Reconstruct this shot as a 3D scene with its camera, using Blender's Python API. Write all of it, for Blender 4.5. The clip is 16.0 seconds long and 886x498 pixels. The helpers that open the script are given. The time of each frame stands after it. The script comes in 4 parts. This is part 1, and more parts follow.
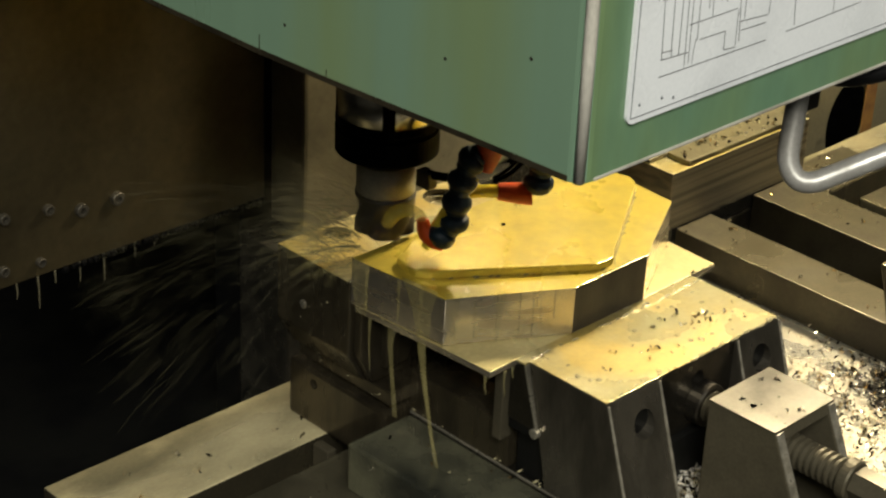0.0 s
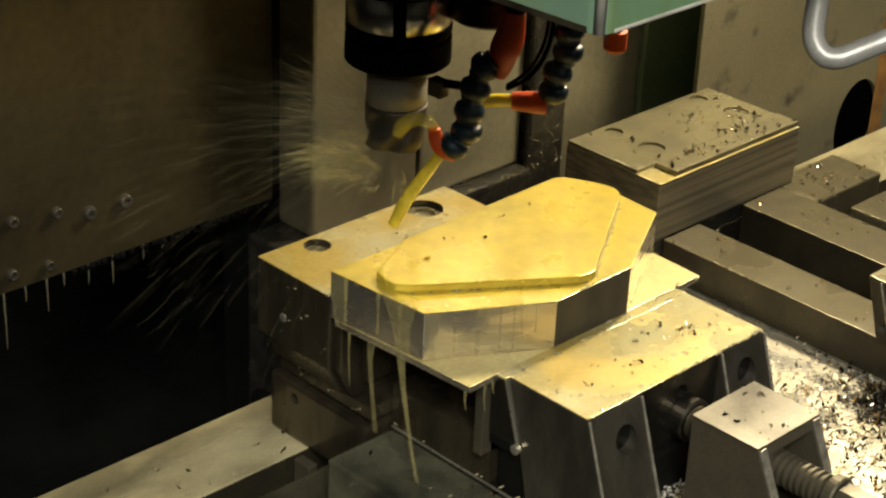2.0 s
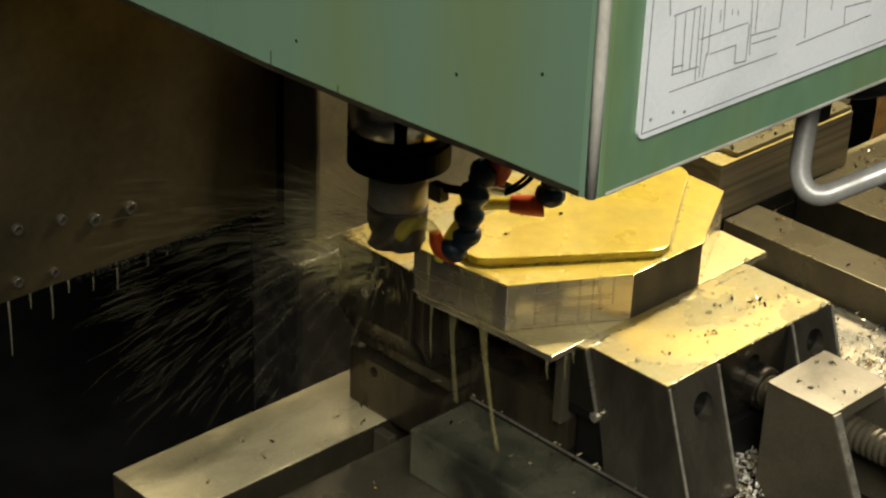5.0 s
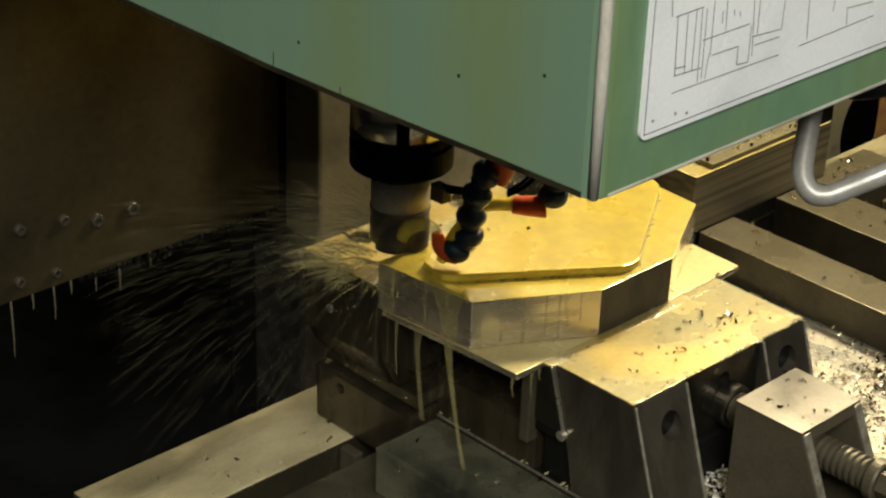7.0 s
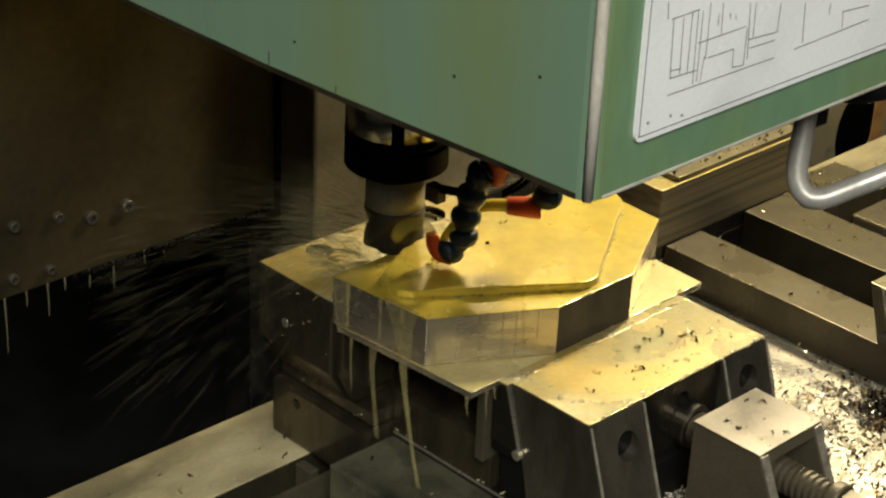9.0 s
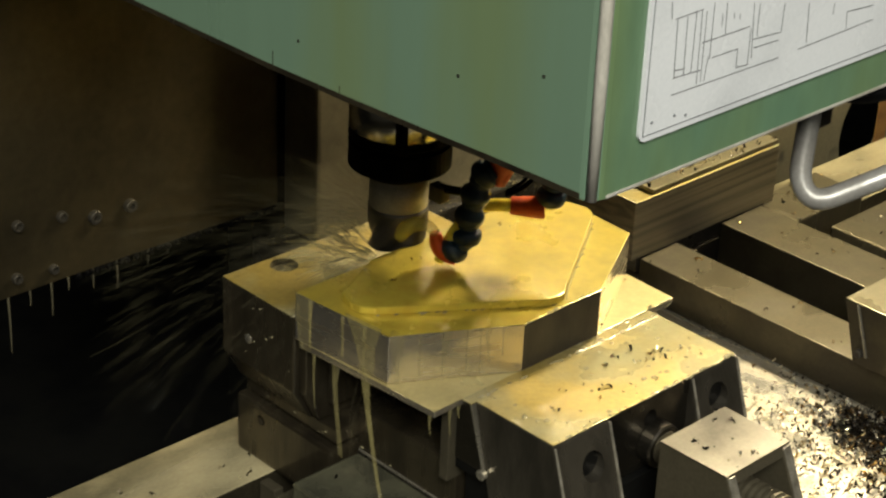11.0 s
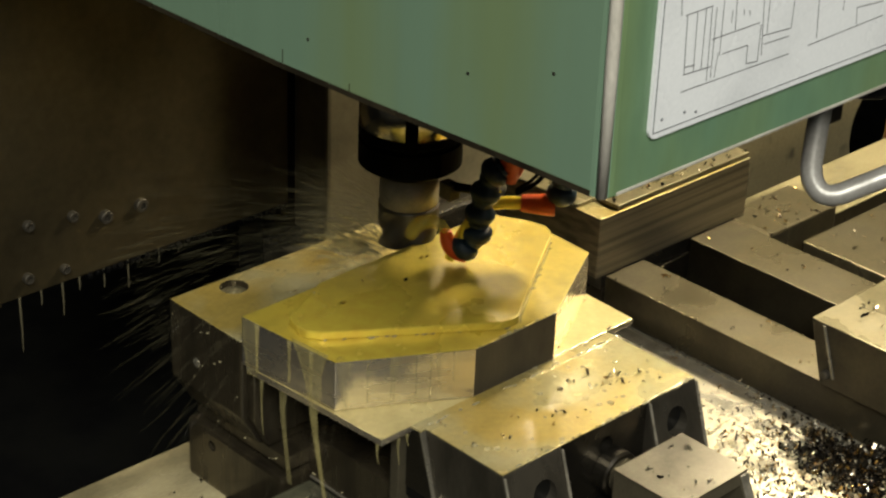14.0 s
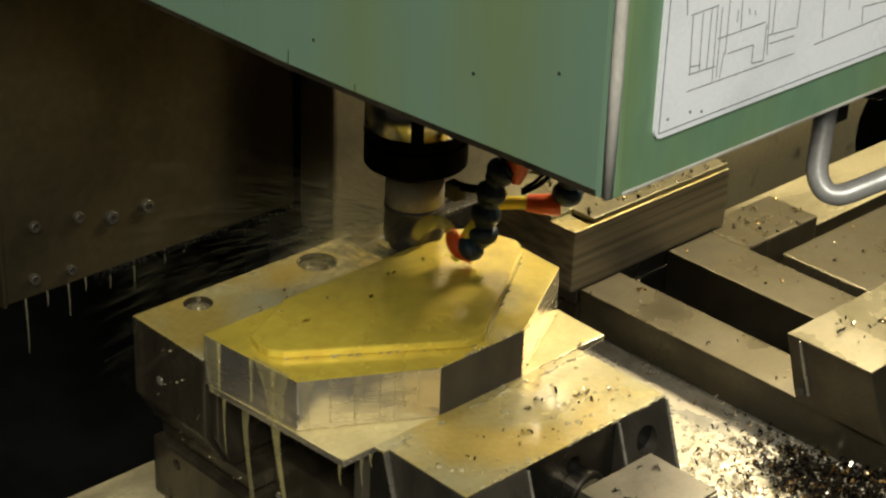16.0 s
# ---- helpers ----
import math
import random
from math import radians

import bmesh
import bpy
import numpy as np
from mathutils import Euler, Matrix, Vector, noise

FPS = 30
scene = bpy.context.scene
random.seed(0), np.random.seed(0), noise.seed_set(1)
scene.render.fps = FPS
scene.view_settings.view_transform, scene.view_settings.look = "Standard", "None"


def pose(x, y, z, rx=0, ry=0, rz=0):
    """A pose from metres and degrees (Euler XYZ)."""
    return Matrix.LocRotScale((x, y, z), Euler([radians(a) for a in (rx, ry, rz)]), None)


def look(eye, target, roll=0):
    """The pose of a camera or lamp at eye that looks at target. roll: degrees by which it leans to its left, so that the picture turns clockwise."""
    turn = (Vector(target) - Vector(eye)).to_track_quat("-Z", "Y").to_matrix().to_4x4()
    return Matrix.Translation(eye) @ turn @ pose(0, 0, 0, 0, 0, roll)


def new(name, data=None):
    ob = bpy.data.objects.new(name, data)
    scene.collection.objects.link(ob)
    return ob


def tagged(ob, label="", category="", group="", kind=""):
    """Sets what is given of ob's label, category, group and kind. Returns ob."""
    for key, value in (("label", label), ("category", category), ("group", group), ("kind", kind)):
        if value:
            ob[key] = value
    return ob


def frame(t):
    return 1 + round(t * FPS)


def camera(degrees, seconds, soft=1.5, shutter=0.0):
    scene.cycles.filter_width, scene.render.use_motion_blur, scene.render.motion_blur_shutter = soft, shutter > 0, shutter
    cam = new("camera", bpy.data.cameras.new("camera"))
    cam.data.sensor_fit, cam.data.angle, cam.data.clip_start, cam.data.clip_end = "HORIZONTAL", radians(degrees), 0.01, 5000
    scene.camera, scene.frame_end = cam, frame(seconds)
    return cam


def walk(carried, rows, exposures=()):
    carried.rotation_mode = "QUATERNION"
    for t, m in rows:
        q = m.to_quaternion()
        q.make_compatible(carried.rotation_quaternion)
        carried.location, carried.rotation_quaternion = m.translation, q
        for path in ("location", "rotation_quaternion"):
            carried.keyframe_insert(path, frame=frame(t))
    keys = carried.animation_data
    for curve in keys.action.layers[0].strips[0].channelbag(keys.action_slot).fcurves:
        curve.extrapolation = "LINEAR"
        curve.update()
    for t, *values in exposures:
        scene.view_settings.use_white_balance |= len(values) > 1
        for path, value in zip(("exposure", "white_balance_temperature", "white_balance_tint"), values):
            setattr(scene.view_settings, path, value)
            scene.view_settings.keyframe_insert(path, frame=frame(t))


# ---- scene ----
EYE = (-0.6830, -0.5502, 0.5385)
cam = camera(26.01, 16.0, soft=2.3, shutter=0.5)
walk(cam, [
    (0, look(EYE, (-0.0525, 0.0763, 0.0803), 2.75)),
    (0.5, look(EYE, (-0.0527, 0.0764, 0.0803), 2.70)),
    (1, look(EYE, (-0.0533, 0.0772, 0.0805), 2.66)),
    (1.5, look(EYE, (-0.0543, 0.0783, 0.0806), 2.60)),
    (2, look(EYE, (-0.0553, 0.0796, 0.0810), 2.49)),
    (2.5, look(EYE, (-0.0557, 0.0805, 0.0816), 2.43)),
    (3, look(EYE, (-0.0558, 0.0812, 0.0825), 2.37)),
    (3.5, look(EYE, (-0.0558, 0.0811, 0.0824), 2.31)),
    (4, look(EYE, (-0.0556, 0.0814, 0.0831), 2.29)),
    (6.5, look(EYE, (-0.0570, 0.0833, 0.0837), 2.19)),
    (7, look(EYE, (-0.0569, 0.0832, 0.0838), 2.17)),
    (7.5, look(EYE, (-0.0562, 0.0831, 0.0846), 2.33)),
    (8, look(EYE, (-0.0557, 0.0812, 0.0827), 2.56)),
    (8.5, look(EYE, (-0.0546, 0.0807, 0.0834), 2.56)),
    (9, look(EYE, (-0.0548, 0.0811, 0.0838), 2.67)),
    (11.5, look(EYE, (-0.0567, 0.0828, 0.0834), 2.64)),
    (12, look(EYE, (-0.0579, 0.0832, 0.0824), 2.50)),
    (12.5, look(EYE, (-0.0584, 0.0838, 0.0825), 2.55)),
    (13, look(EYE, (-0.0587, 0.0845, 0.0831), 2.45)),
    (13.5, look(EYE, (-0.0598, 0.0848, 0.0821), 2.40)),
    (14, look(EYE, (-0.0604, 0.0858, 0.0826), 2.29)),
    (14.5, look(EYE, (-0.0610, 0.0866, 0.0829), 2.22)),
    (15, look(EYE, (-0.0616, 0.0875, 0.0833), 2.15)),
    (15.5, look(EYE, (-0.0619, 0.0877, 0.0832), 2.12)),
    (16, look(EYE, (-0.0626, 0.0879, 0.0826), 2.11)),
], exposures=[(0, 0.0), (16, 0.0)])

# table feed along x, and the head's height, in metres
FEED = [(0, 0), (0.5, -.0074), (1, -.0149), (1.45, -.0212), (1.6, -.0220), (2.2, -.0220), (2.3, -.0070), (2.4, .0085),
        (2.5, .0231), (2.6, .0355), (2.7, .0414), (4.7, .0418), (4.9, .0400), (6.5, .0164), (7, .0088), (8, -.0063),
        (9, -.0211), (11.5, -.0588), (12.5, -.0739), (14, -.0964), (16, -.1261)]
RISE = [(0, 0), (1, 0), (1.4, .0005), (1.5, .0047), (1.6, .0150), (1.7, .0300), (1.8, .0480), (1.9, .0562), (2, .0566), (2.9, .0568),
        (3.0, .0518), (3.1, .0360), (3.2, .0190), (3.3, .0070), (3.4, .0025), (3.5, .0018), (4, .0002), (4.8, -.0030), (6.5, -.0032),
        (7.5, -.0037), (9, -.0038), (12, -.0036), (16, -.0035)]
TABLE_THINGS, HEAD_THINGS, SPRAYS, SPLASHES, FALL = [], [], [], [], []

# ---- light ----
world = bpy.data.worlds.new("world")
scene.world = world
world.use_nodes = True
world.node_tree.nodes["Background"].inputs[0].default_value = (0.75, 0.85, 1.0, 1)
world.node_tree.nodes["Background"].inputs[1].default_value = 0.006


def area_lamp(name, eye, target, size, power, colour):
    data = bpy.data.lights.new(name, "AREA")
    data.shape, data.size, data.energy, data.color = "DISK", size, power, colour
    ob = new(name, data)
    ob.matrix_world = look(eye, target)
    return ob


area_lamp("machine_work_lamp", (0.50, 0.170, 0.475), (0.08, 0.08, 0.0), 0.12, 8.4, (1.0, 0.86, 0.60))
# Added fill disks, with no seen source, brighten the head's faces.
area_lamp("added_fill_light", (-1.62, -1.70, 2.10), (-0.1, 0.0, 0.2), 1.2, 108.0, (1.0, 0.98, 0.88))
area_lamp("added_fill_light", (0.2, -2.4, 1.7), (-0.1, 0.0, 0.2), 0.9, 6.0, (1.0, 0.98, 0.90))


# ---- materials ----
def material(name, colour, second=None, rough=0.5, metal=0.0, scale=60.0, fine=600.0, bump=0.15, rough_var=0.15,
             stretch=(1, 1, 1), mix=(0.4, 0.65), coat=0.0, fleck_amount=0.25):
    mat = bpy.data.materials.new(name)
    mat.use_nodes = True
    tree = mat.node_tree
    n, l = tree.nodes, tree.links
    b = n["Principled BSDF"]
    geo = n.new("ShaderNodeTexCoord")
    mapping = n.new("ShaderNodeMapping")
    mapping.inputs["Scale"].default_value = stretch
    l.new(geo.outputs["Object"], mapping.inputs[0])
    big, small = n.new("ShaderNodeTexNoise"), n.new("ShaderNodeTexNoise")
    big.inputs["Scale"].default_value, big.inputs["Detail"].default_value = scale, 5
    small.inputs["Scale"].default_value, small.inputs["Detail"].default_value = fine, 3
    l.new(mapping.outputs[0], big.inputs["Vector"])
    l.new(mapping.outputs[0], small.inputs["Vector"])
    ramp = n.new("ShaderNodeValToRGB")
    ramp.color_ramp.elements[0].position, ramp.color_ramp.elements[1].position = mix
    ramp.color_ramp.elements[0].color = (*colour, 1)
    ramp.color_ramp.elements[1].color = (*(second or [c * 0.7 for c in colour]), 1)
    l.new(big.outputs["Fac"], ramp.inputs[0])
    fleck = n.new("ShaderNodeMixRGB")
    fleck.blend_type = "OVERLAY"
    fleck.inputs[0].default_value = fleck_amount
    l.new(ramp.outputs[0], fleck.inputs[1])
    l.new(small.outputs["Fac"], fleck.inputs[2])
    l.new(fleck.outputs[0], b.inputs["Base Color"])
    mr = n.new("ShaderNodeMapRange")
    mr.inputs["To Min"].default_value, mr.inputs["To Max"].default_value = max(0.02, rough - rough_var), min(1, rough + rough_var)
    mr.inputs["From Min"].default_value, mr.inputs["From Max"].default_value = 0.3, 0.7
    l.new(big.outputs["Fac"], mr.inputs[0])
    l.new(mr.outputs[0], b.inputs["Roughness"])
    b.inputs["Metallic"].default_value = metal
    b.inputs["Coat Weight"].default_value = coat
    b.inputs["Coat Roughness"].default_value = 0.08
    if bump:
        bp = n.new("ShaderNodeBump")
        bp.inputs["Strength"].default_value, bp.inputs["Distance"].default_value = bump, 0.0006
        l.new(small.outputs["Fac"], bp.inputs["Height"])
        l.new(bp.outputs[0], b.inputs["Normal"])
    return mat


GREEN = material("green_paint", (0.148, 0.235, 0.158), (0.158, 0.205, 0.070), 0.40, scale=13, fine=90, bump=0.02, mix=(0.46, 0.78), stretch=(1, 1, 0.12), fleck_amount=0.06)
EDGE = material("worn_edge_paint", (0.46, 0.44, 0.38), (0.28, 0.26, 0.21), 0.5, scale=40, stretch=(1, 1, 0.5))
WHITE = material("sign_white", (0.78, 0.80, 0.81), (0.66, 0.68, 0.69), 0.32, scale=22, bump=0.02)
INK = material("sign_ink", (0.16, 0.17, 0.18), None, 0.5)
# Near-black stands in for shade in gaps and voids; also colours black parts.
SHADEBLACK = material("shade_and_part_black", (0.007, 0.007, 0.006), (0.003, 0.003, 0.003), 0.5, scale=20)
GUARD = material("oily_guard_steel", (0.132, 0.106, 0.055), (0.052, 0.042, 0.022), 0.44, metal=0.82, scale=7, fine=140)
STEEL = material("ground_steel", (0.135, 0.117, 0.076), (0.085, 0.074, 0.048), 0.48, metal=0.6, scale=25, fine=500)
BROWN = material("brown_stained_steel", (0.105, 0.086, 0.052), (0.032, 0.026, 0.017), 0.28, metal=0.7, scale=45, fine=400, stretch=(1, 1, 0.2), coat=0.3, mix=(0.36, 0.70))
DARKFACE = material("dark_front_face", (0.055, 0.048, 0.036), (0.035, 0.03, 0.024), 0.55, metal=0.3, scale=50, fine=500, stretch=(1, 1, 0.3))
LUG = material("wet_dark_lug", (0.20, 0.195, 0.125), (0.045, 0.047, 0.036), 0.17, metal=0.55, scale=20, fine=300, coat=0.5, rough_var=0.14)
DARKSTEEL = material("dark_vise_steel", (0.095, 0.086, 0.068), (0.048, 0.043, 0.034), 0.34, metal=0.92, scale=30, fine=500)
# Back land's pale tone carries lamp light; inner lands get a dimmed copy.
LAND = material("lit_wet_table_land", (0.66, 0.57, 0.33), (0.20, 0.175, 0.10), 0.27, metal=0.3, scale=11, fine=400, coat=0.35, mix=(0.40, 0.62), stretch=(0.8, 1.5, 1))
INNER = material("dimmed_oily_table_land", (0.15, 0.134, 0.085), (0.06, 0.054, 0.035), 0.26, metal=0.45, scale=14, fine=400, coat=0.35, mix=(0.36, 0.62))
CAST = material("table_cast_iron", (0.200, 0.172, 0.104), (0.100, 0.087, 0.054), 0.34, metal=0.7, scale=18, fine=400, coat=0.15)
GRAIN = material("sawn_jaw_steel", (0.30, 0.26, 0.18), (0.15, 0.13, 0.09), 0.45, metal=0.6, scale=60, fine=900, stretch=(0.05, 1, 4.0), bump=0.5)
# Pale patches mix coolant film with glare put into the colour.
WET = material("coolant_and_glare_steel", (0.50, 0.455, 0.25), (0.43, 0.315, 0.075), 0.30, metal=0.35, scale=17, fine=300, coat=0.4, bump=0.35, rough_var=0.22, mix=(0.36, 0.60))
ALU = material("milled_aluminium", (0.72, 0.66, 0.55), (0.54, 0.49, 0.40), 0.25, metal=0.92, scale=30, fine=500, stretch=(1, 1, 6), rough_var=0.08, bump=0.05, fleck_amount=0.12)
ALUTOP = material("coolant_film_aluminium", (0.62, 0.47, 0.060), (0.42, 0.33, 0.05), 0.32, metal=0.25, scale=14, fine=120, coat=0.4, bump=0.3, fleck_amount=0.3)
BLACK = material("black_oxide", (0.002, 0.002, 0.002), (0.003, 0.003, 0.003), 0.5, scale=30, bump=0.03)
CHROME = material("bright_spindle_steel", (0.40, 0.37, 0.29), (0.24, 0.22, 0.17), 0.25, metal=0.7, scale=40, bump=0.02)
TOOL = material("cutter_steel", (0.085, 0.075, 0.055), (0.05, 0.045, 0.035), 0.5, metal=0.6, scale=40)
HOSE = material("blue_hose_plastic", (0.007, 0.024, 0.036), (0.004, 0.014, 0.022), 0.46, scale=60, bump=0.05)
ORANGE = material("orange_plastic", (0.66, 0.085, 0.004), (0.50, 0.055, 0.003), 0.42, scale=60, bump=0.05)
COLUMN = material("oily_column_panel", (0.27, 0.24, 0.15), (0.145, 0.128, 0.08), 0.45, metal=0.2, scale=9, fine=200)
PIPE = material("grey_pipe", (0.34, 0.33, 0.30), (0.20, 0.19, 0.17), 0.38, metal=0.3, scale=30)
CHIP = material("swarf", (0.55, 0.50, 0.40), (0.08, 0.07, 0.06), 0.25, metal=0.9, scale=300, mix=(0.45, 0.5))
WALL = material("added_dark_wall", (0.07, 0.07, 0.063), (0.05, 0.05, 0.045), 0.7, scale=3)
DARKMOUND = material("dark_chip_mound", (0.035, 0.028, 0.018), (0.012, 0.010, 0.008), 0.25, metal=0.3, scale=220, fine=900, bump=0.9, coat=0.4)
OILY = material("oily_black", (0.03, 0.027, 0.02), (0.012, 0.011, 0.009), 0.3, scale=60, coat=0.3)
# Pale, mottled colour stands in for broken lamp glare on the wet plate.
WETGLARE = material("wet_plate_with_glare", (0.80, 0.75, 0.60), (0.44, 0.39, 0.28), 0.34, metal=0.7, scale=40, fine=250, rough_var=0.2, coat=0.5, bump=0.5, mix=(0.36, 0.62))
WETDULL = material("wet_oily_steel", (0.27, 0.235, 0.13), (0.15, 0.13, 0.075), 0.32, metal=0.5, scale=25, fine=300, coat=0.3)
SHADEDPANEL = material("shade_toned_panel", (0.17, 0.145, 0.085), (0.075, 0.064, 0.038), 0.45, metal=0.3, scale=12, fine=200)
FRONT = material("front_green_tone", (0.122, 0.225, 0.142), (0.155, 0.205, 0.060), 0.42, scale=9, fine=200, bump=0.03, mix=(0.40, 0.68), stretch=(1, 1, 0.3), fleck_amount=0.16)
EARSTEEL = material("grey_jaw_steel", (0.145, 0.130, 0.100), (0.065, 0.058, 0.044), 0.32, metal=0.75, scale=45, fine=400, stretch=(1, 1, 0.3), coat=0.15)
PALEGREEN = material("pale_green_panel", (0.26, 0.29, 0.19), (0.17, 0.22, 0.14), 0.5, scale=8, fine=200)
FILM = material("pale_coolant_film", (0.64, 0.54, 0.24), (0.48, 0.40, 0.17), 0.35, metal=0.4, scale=25, fine=250, coat=0.3)
SHANK = material("dull_shank_steel", (0.27, 0.245, 0.18), (0.20, 0.18, 0.13), 0.6, metal=0.25, scale=40, bump=0.03)
SPOTTED = material("spotted_beige_plate", (0.20, 0.175, 0.108), (0.04, 0.035, 0.026), 0.5, metal=0.1, scale=30, fine=300, mix=(0.62, 0.76))
SHADEBLACK.node_tree.nodes["Principled BSDF"].inputs["Specular IOR Level"].default_value = 0.15
BLACK.node_tree.nodes["Principled BSDF"].inputs["Specular IOR Level"].default_value = 0.03
POLISHED = material("polished_steel", (0.62, 0.57, 0.46), (0.40, 0.36, 0.28), 0.22, metal=1.0, scale=50, bump=0.02, rough_var=0.06)
PALESTEEL = material("pale_bare_steel", (0.36, 0.33, 0.26), (0.18, 0.165, 0.125), 0.38, metal=0.5, scale=120, fine=700, coat=0.2)
LITFOIL = material("lit_foil_chips", (0.92, 0.88, 0.78), (0.55, 0.50, 0.40), 0.22, metal=0.55, scale=300, mix=(0.45, 0.6), coat=0.4)
CAPSTEEL = material("oily_ground_cap", (0.100, 0.087, 0.058), (0.065, 0.056, 0.037), 0.45, metal=0.5, scale=25, fine=500)
# Darker copy of the cast iron for shaded sides; also the oil streak.
SHADEANDOIL = material("shaded_side_and_oil", (0.085, 0.073, 0.045), (0.045, 0.038, 0.025), 0.36, metal=0.7, scale=20, fine=400, coat=0.2)
RUST = material("rust_stain", (0.30, 0.15, 0.035), (0.16, 0.07, 0.02), 0.8, scale=40)


def island_flecks(mat, bright, dark):
    """Each chip takes its own tone."""
    n, l = mat.node_tree.nodes, mat.node_tree.links
    geo, ramp = n.new("ShaderNodeNewGeometry"), n.new("ShaderNodeValToRGB")
    ramp.color_ramp.interpolation = "LINEAR"
    ramp.color_ramp.elements[0].color, ramp.color_ramp.elements[1].color = (*dark, 1), (*bright, 1)
    ramp.color_ramp.elements[0].position, ramp.color_ramp.elements[1].position = 0.55, 0.88
    ramp.color_ramp.elements.new(0.74).color = (0.42, 0.25, 0.07, 1)
    l.new(geo.outputs["Random Per Island"], ramp.inputs[0])
    l.new(ramp.outputs[0], n["Principled BSDF"].inputs["Base Color"])


island_flecks(CHIP, (0.95, 0.88, 0.70), (0.018, 0.015, 0.012))


def thin_liquid(name, colour, opacity, rough=0.15):
    """Wet, partly see-through liquid."""
    mat = material(name, colour, None, rough, scale=80, bump=0.0, coat=0.2)
    n, l = mat.node_tree.nodes, mat.node_tree.links
    clear, mixer = n.new("ShaderNodeBsdfTransparent"), n.new("ShaderNodeMixShader")
    mixer.inputs[0].default_value = opacity
    l.new(clear.outputs[0], mixer.inputs[1])
    l.new(n["Principled BSDF"].outputs[0], mixer.inputs[2])
    l.new(mixer.outputs[0], n["Material Output"].inputs["Surface"])
    return mat


JET = thin_liquid("coolant_jet", (0.95, 0.74, 0.06), 0.85)
SOFTJET = thin_liquid("thin_coolant_jet", (0.88, 0.70, 0.08), 0.30)
DROP = thin_liquid("coolant_bead", (0.62, 0.55, 0.32), 0.45, 0.04)
WATER = thin_liquid("coolant_stream", (0.58, 0.50, 0.20), 0.25)
SPLASH = thin_liquid("coolant_splash", (0.80, 0.69, 0.28), 0.15)
VEIL = thin_liquid("coolant_veil", (0.58, 0.50, 0.20), 0.19)
FAINT = thin_liquid("faint_coolant_drip", (0.50, 0.45, 0.28), 0.11)
TRICKLE = thin_liquid("coolant_trickle", (0.60, 0.52, 0.22), 0.13)
MIST = thin_liquid("coolant_droplets", (0.70, 0.63, 0.36), 0.055)


# ---- mesh helpers ----
def finish(name, bm, mat, parent=None, label="", smooth=False):
    bmesh.ops.recalc_face_normals(bm, faces=bm.faces)
    me = bpy.data.meshes.new(name)
    bm.to_mesh(me)
    bm.free()
    for m in (mat if isinstance(mat, (list, tuple)) else [mat]):
        me.materials.append(m)
    if smooth:
        me.shade_smooth()
    ob = new(name, me)
    if parent:
        ob.parent = parent
    if label:
        tagged(ob, label)
    return ob


def part(name, bm, mat, parent, label="", smooth=False):
    return finish(name, bm, mat, parent, label, smooth)


def box(x0, x1, y0, y1, z0, z1, bev=0.0008, bm=None):
    out = bm or bmesh.new()
    vs = [out.verts.new((x, y, z)) for z in (z0, z1) for y in (y0, y1) for x in (x0, x1)]
    fs = [out.faces.new([vs[i] for i in q]) for q in ((0, 2, 3, 1), (4, 5, 7, 6), (0, 1, 5, 4), (2, 6, 7, 3), (0, 4, 6, 2), (1, 3, 7, 5))]
    if bev:
        bmesh.ops.bevel(out, geom=list({e for f in fs for e in f.edges}), offset=bev, segments=2, affect="EDGES", profile=0.6)
    return out


def prism(poly, z0, z1, bev=0.0, bm=None):
    """An upright prism over a plan polygon."""
    out = bm or bmesh.new()
    lo = [out.verts.new((x, y, z0)) for x, y in poly]
    hi = [out.verts.new((x, y, z1)) for x, y in poly]
    n = len(poly)
    fs = [out.faces.new(lo[::-1]), out.faces.new(hi)]
    fs += [out.faces.new((lo[i], lo[(i + 1) % n], hi[(i + 1) % n], hi[i])) for i in range(n)]
    if bev:
        bmesh.ops.bevel(out, geom=list({e for f in fs for e in f.edges}), offset=bev, segments=2, affect="EDGES", profile=0.6)
    return out


def side_prism(profile, x0, x1, bev=0.0, bm=None):
    """A prism along x over a (y, z) profile."""
    out = bm or bmesh.new()
    a = [out.verts.new((x0, y, z)) for y, z in profile]
    b = [out.verts.new((x1, y, z)) for y, z in profile]
    n = len(profile)
    fs = [out.faces.new(a[::-1]), out.faces.new(b)]
    fs += [out.faces.new((a[i], a[(i + 1) % n], b[(i + 1) % n], b[i])) for i in range(n)]
    if bev:
        bmesh.ops.bevel(out, geom=list({e for f in fs for e in f.edges}), offset=bev, segments=2, affect="EDGES", profile=0.6)
    return out


def along_y(profile, y0, y1, bev=0.0):
    """A prism along y over an (x, z) profile."""
    out = bmesh.new()
    a = [out.verts.new((x, y0, z)) for x, z in profile]
    b = [out.verts.new((x, y1, z)) for x, z in profile]
    n = len(profile)
    fs = [out.faces.new(a[::-1]), out.faces.new(b)]
    fs += [out.faces.new((a[i], a[(i + 1) % n], b[(i + 1) % n], b[i])) for i in range(n)]
    if bev:
        bmesh.ops.bevel(out, geom=list({e for f in fs for e in f.edges}), offset=bev, segments=2, affect="EDGES", profile=0.6)
    return out


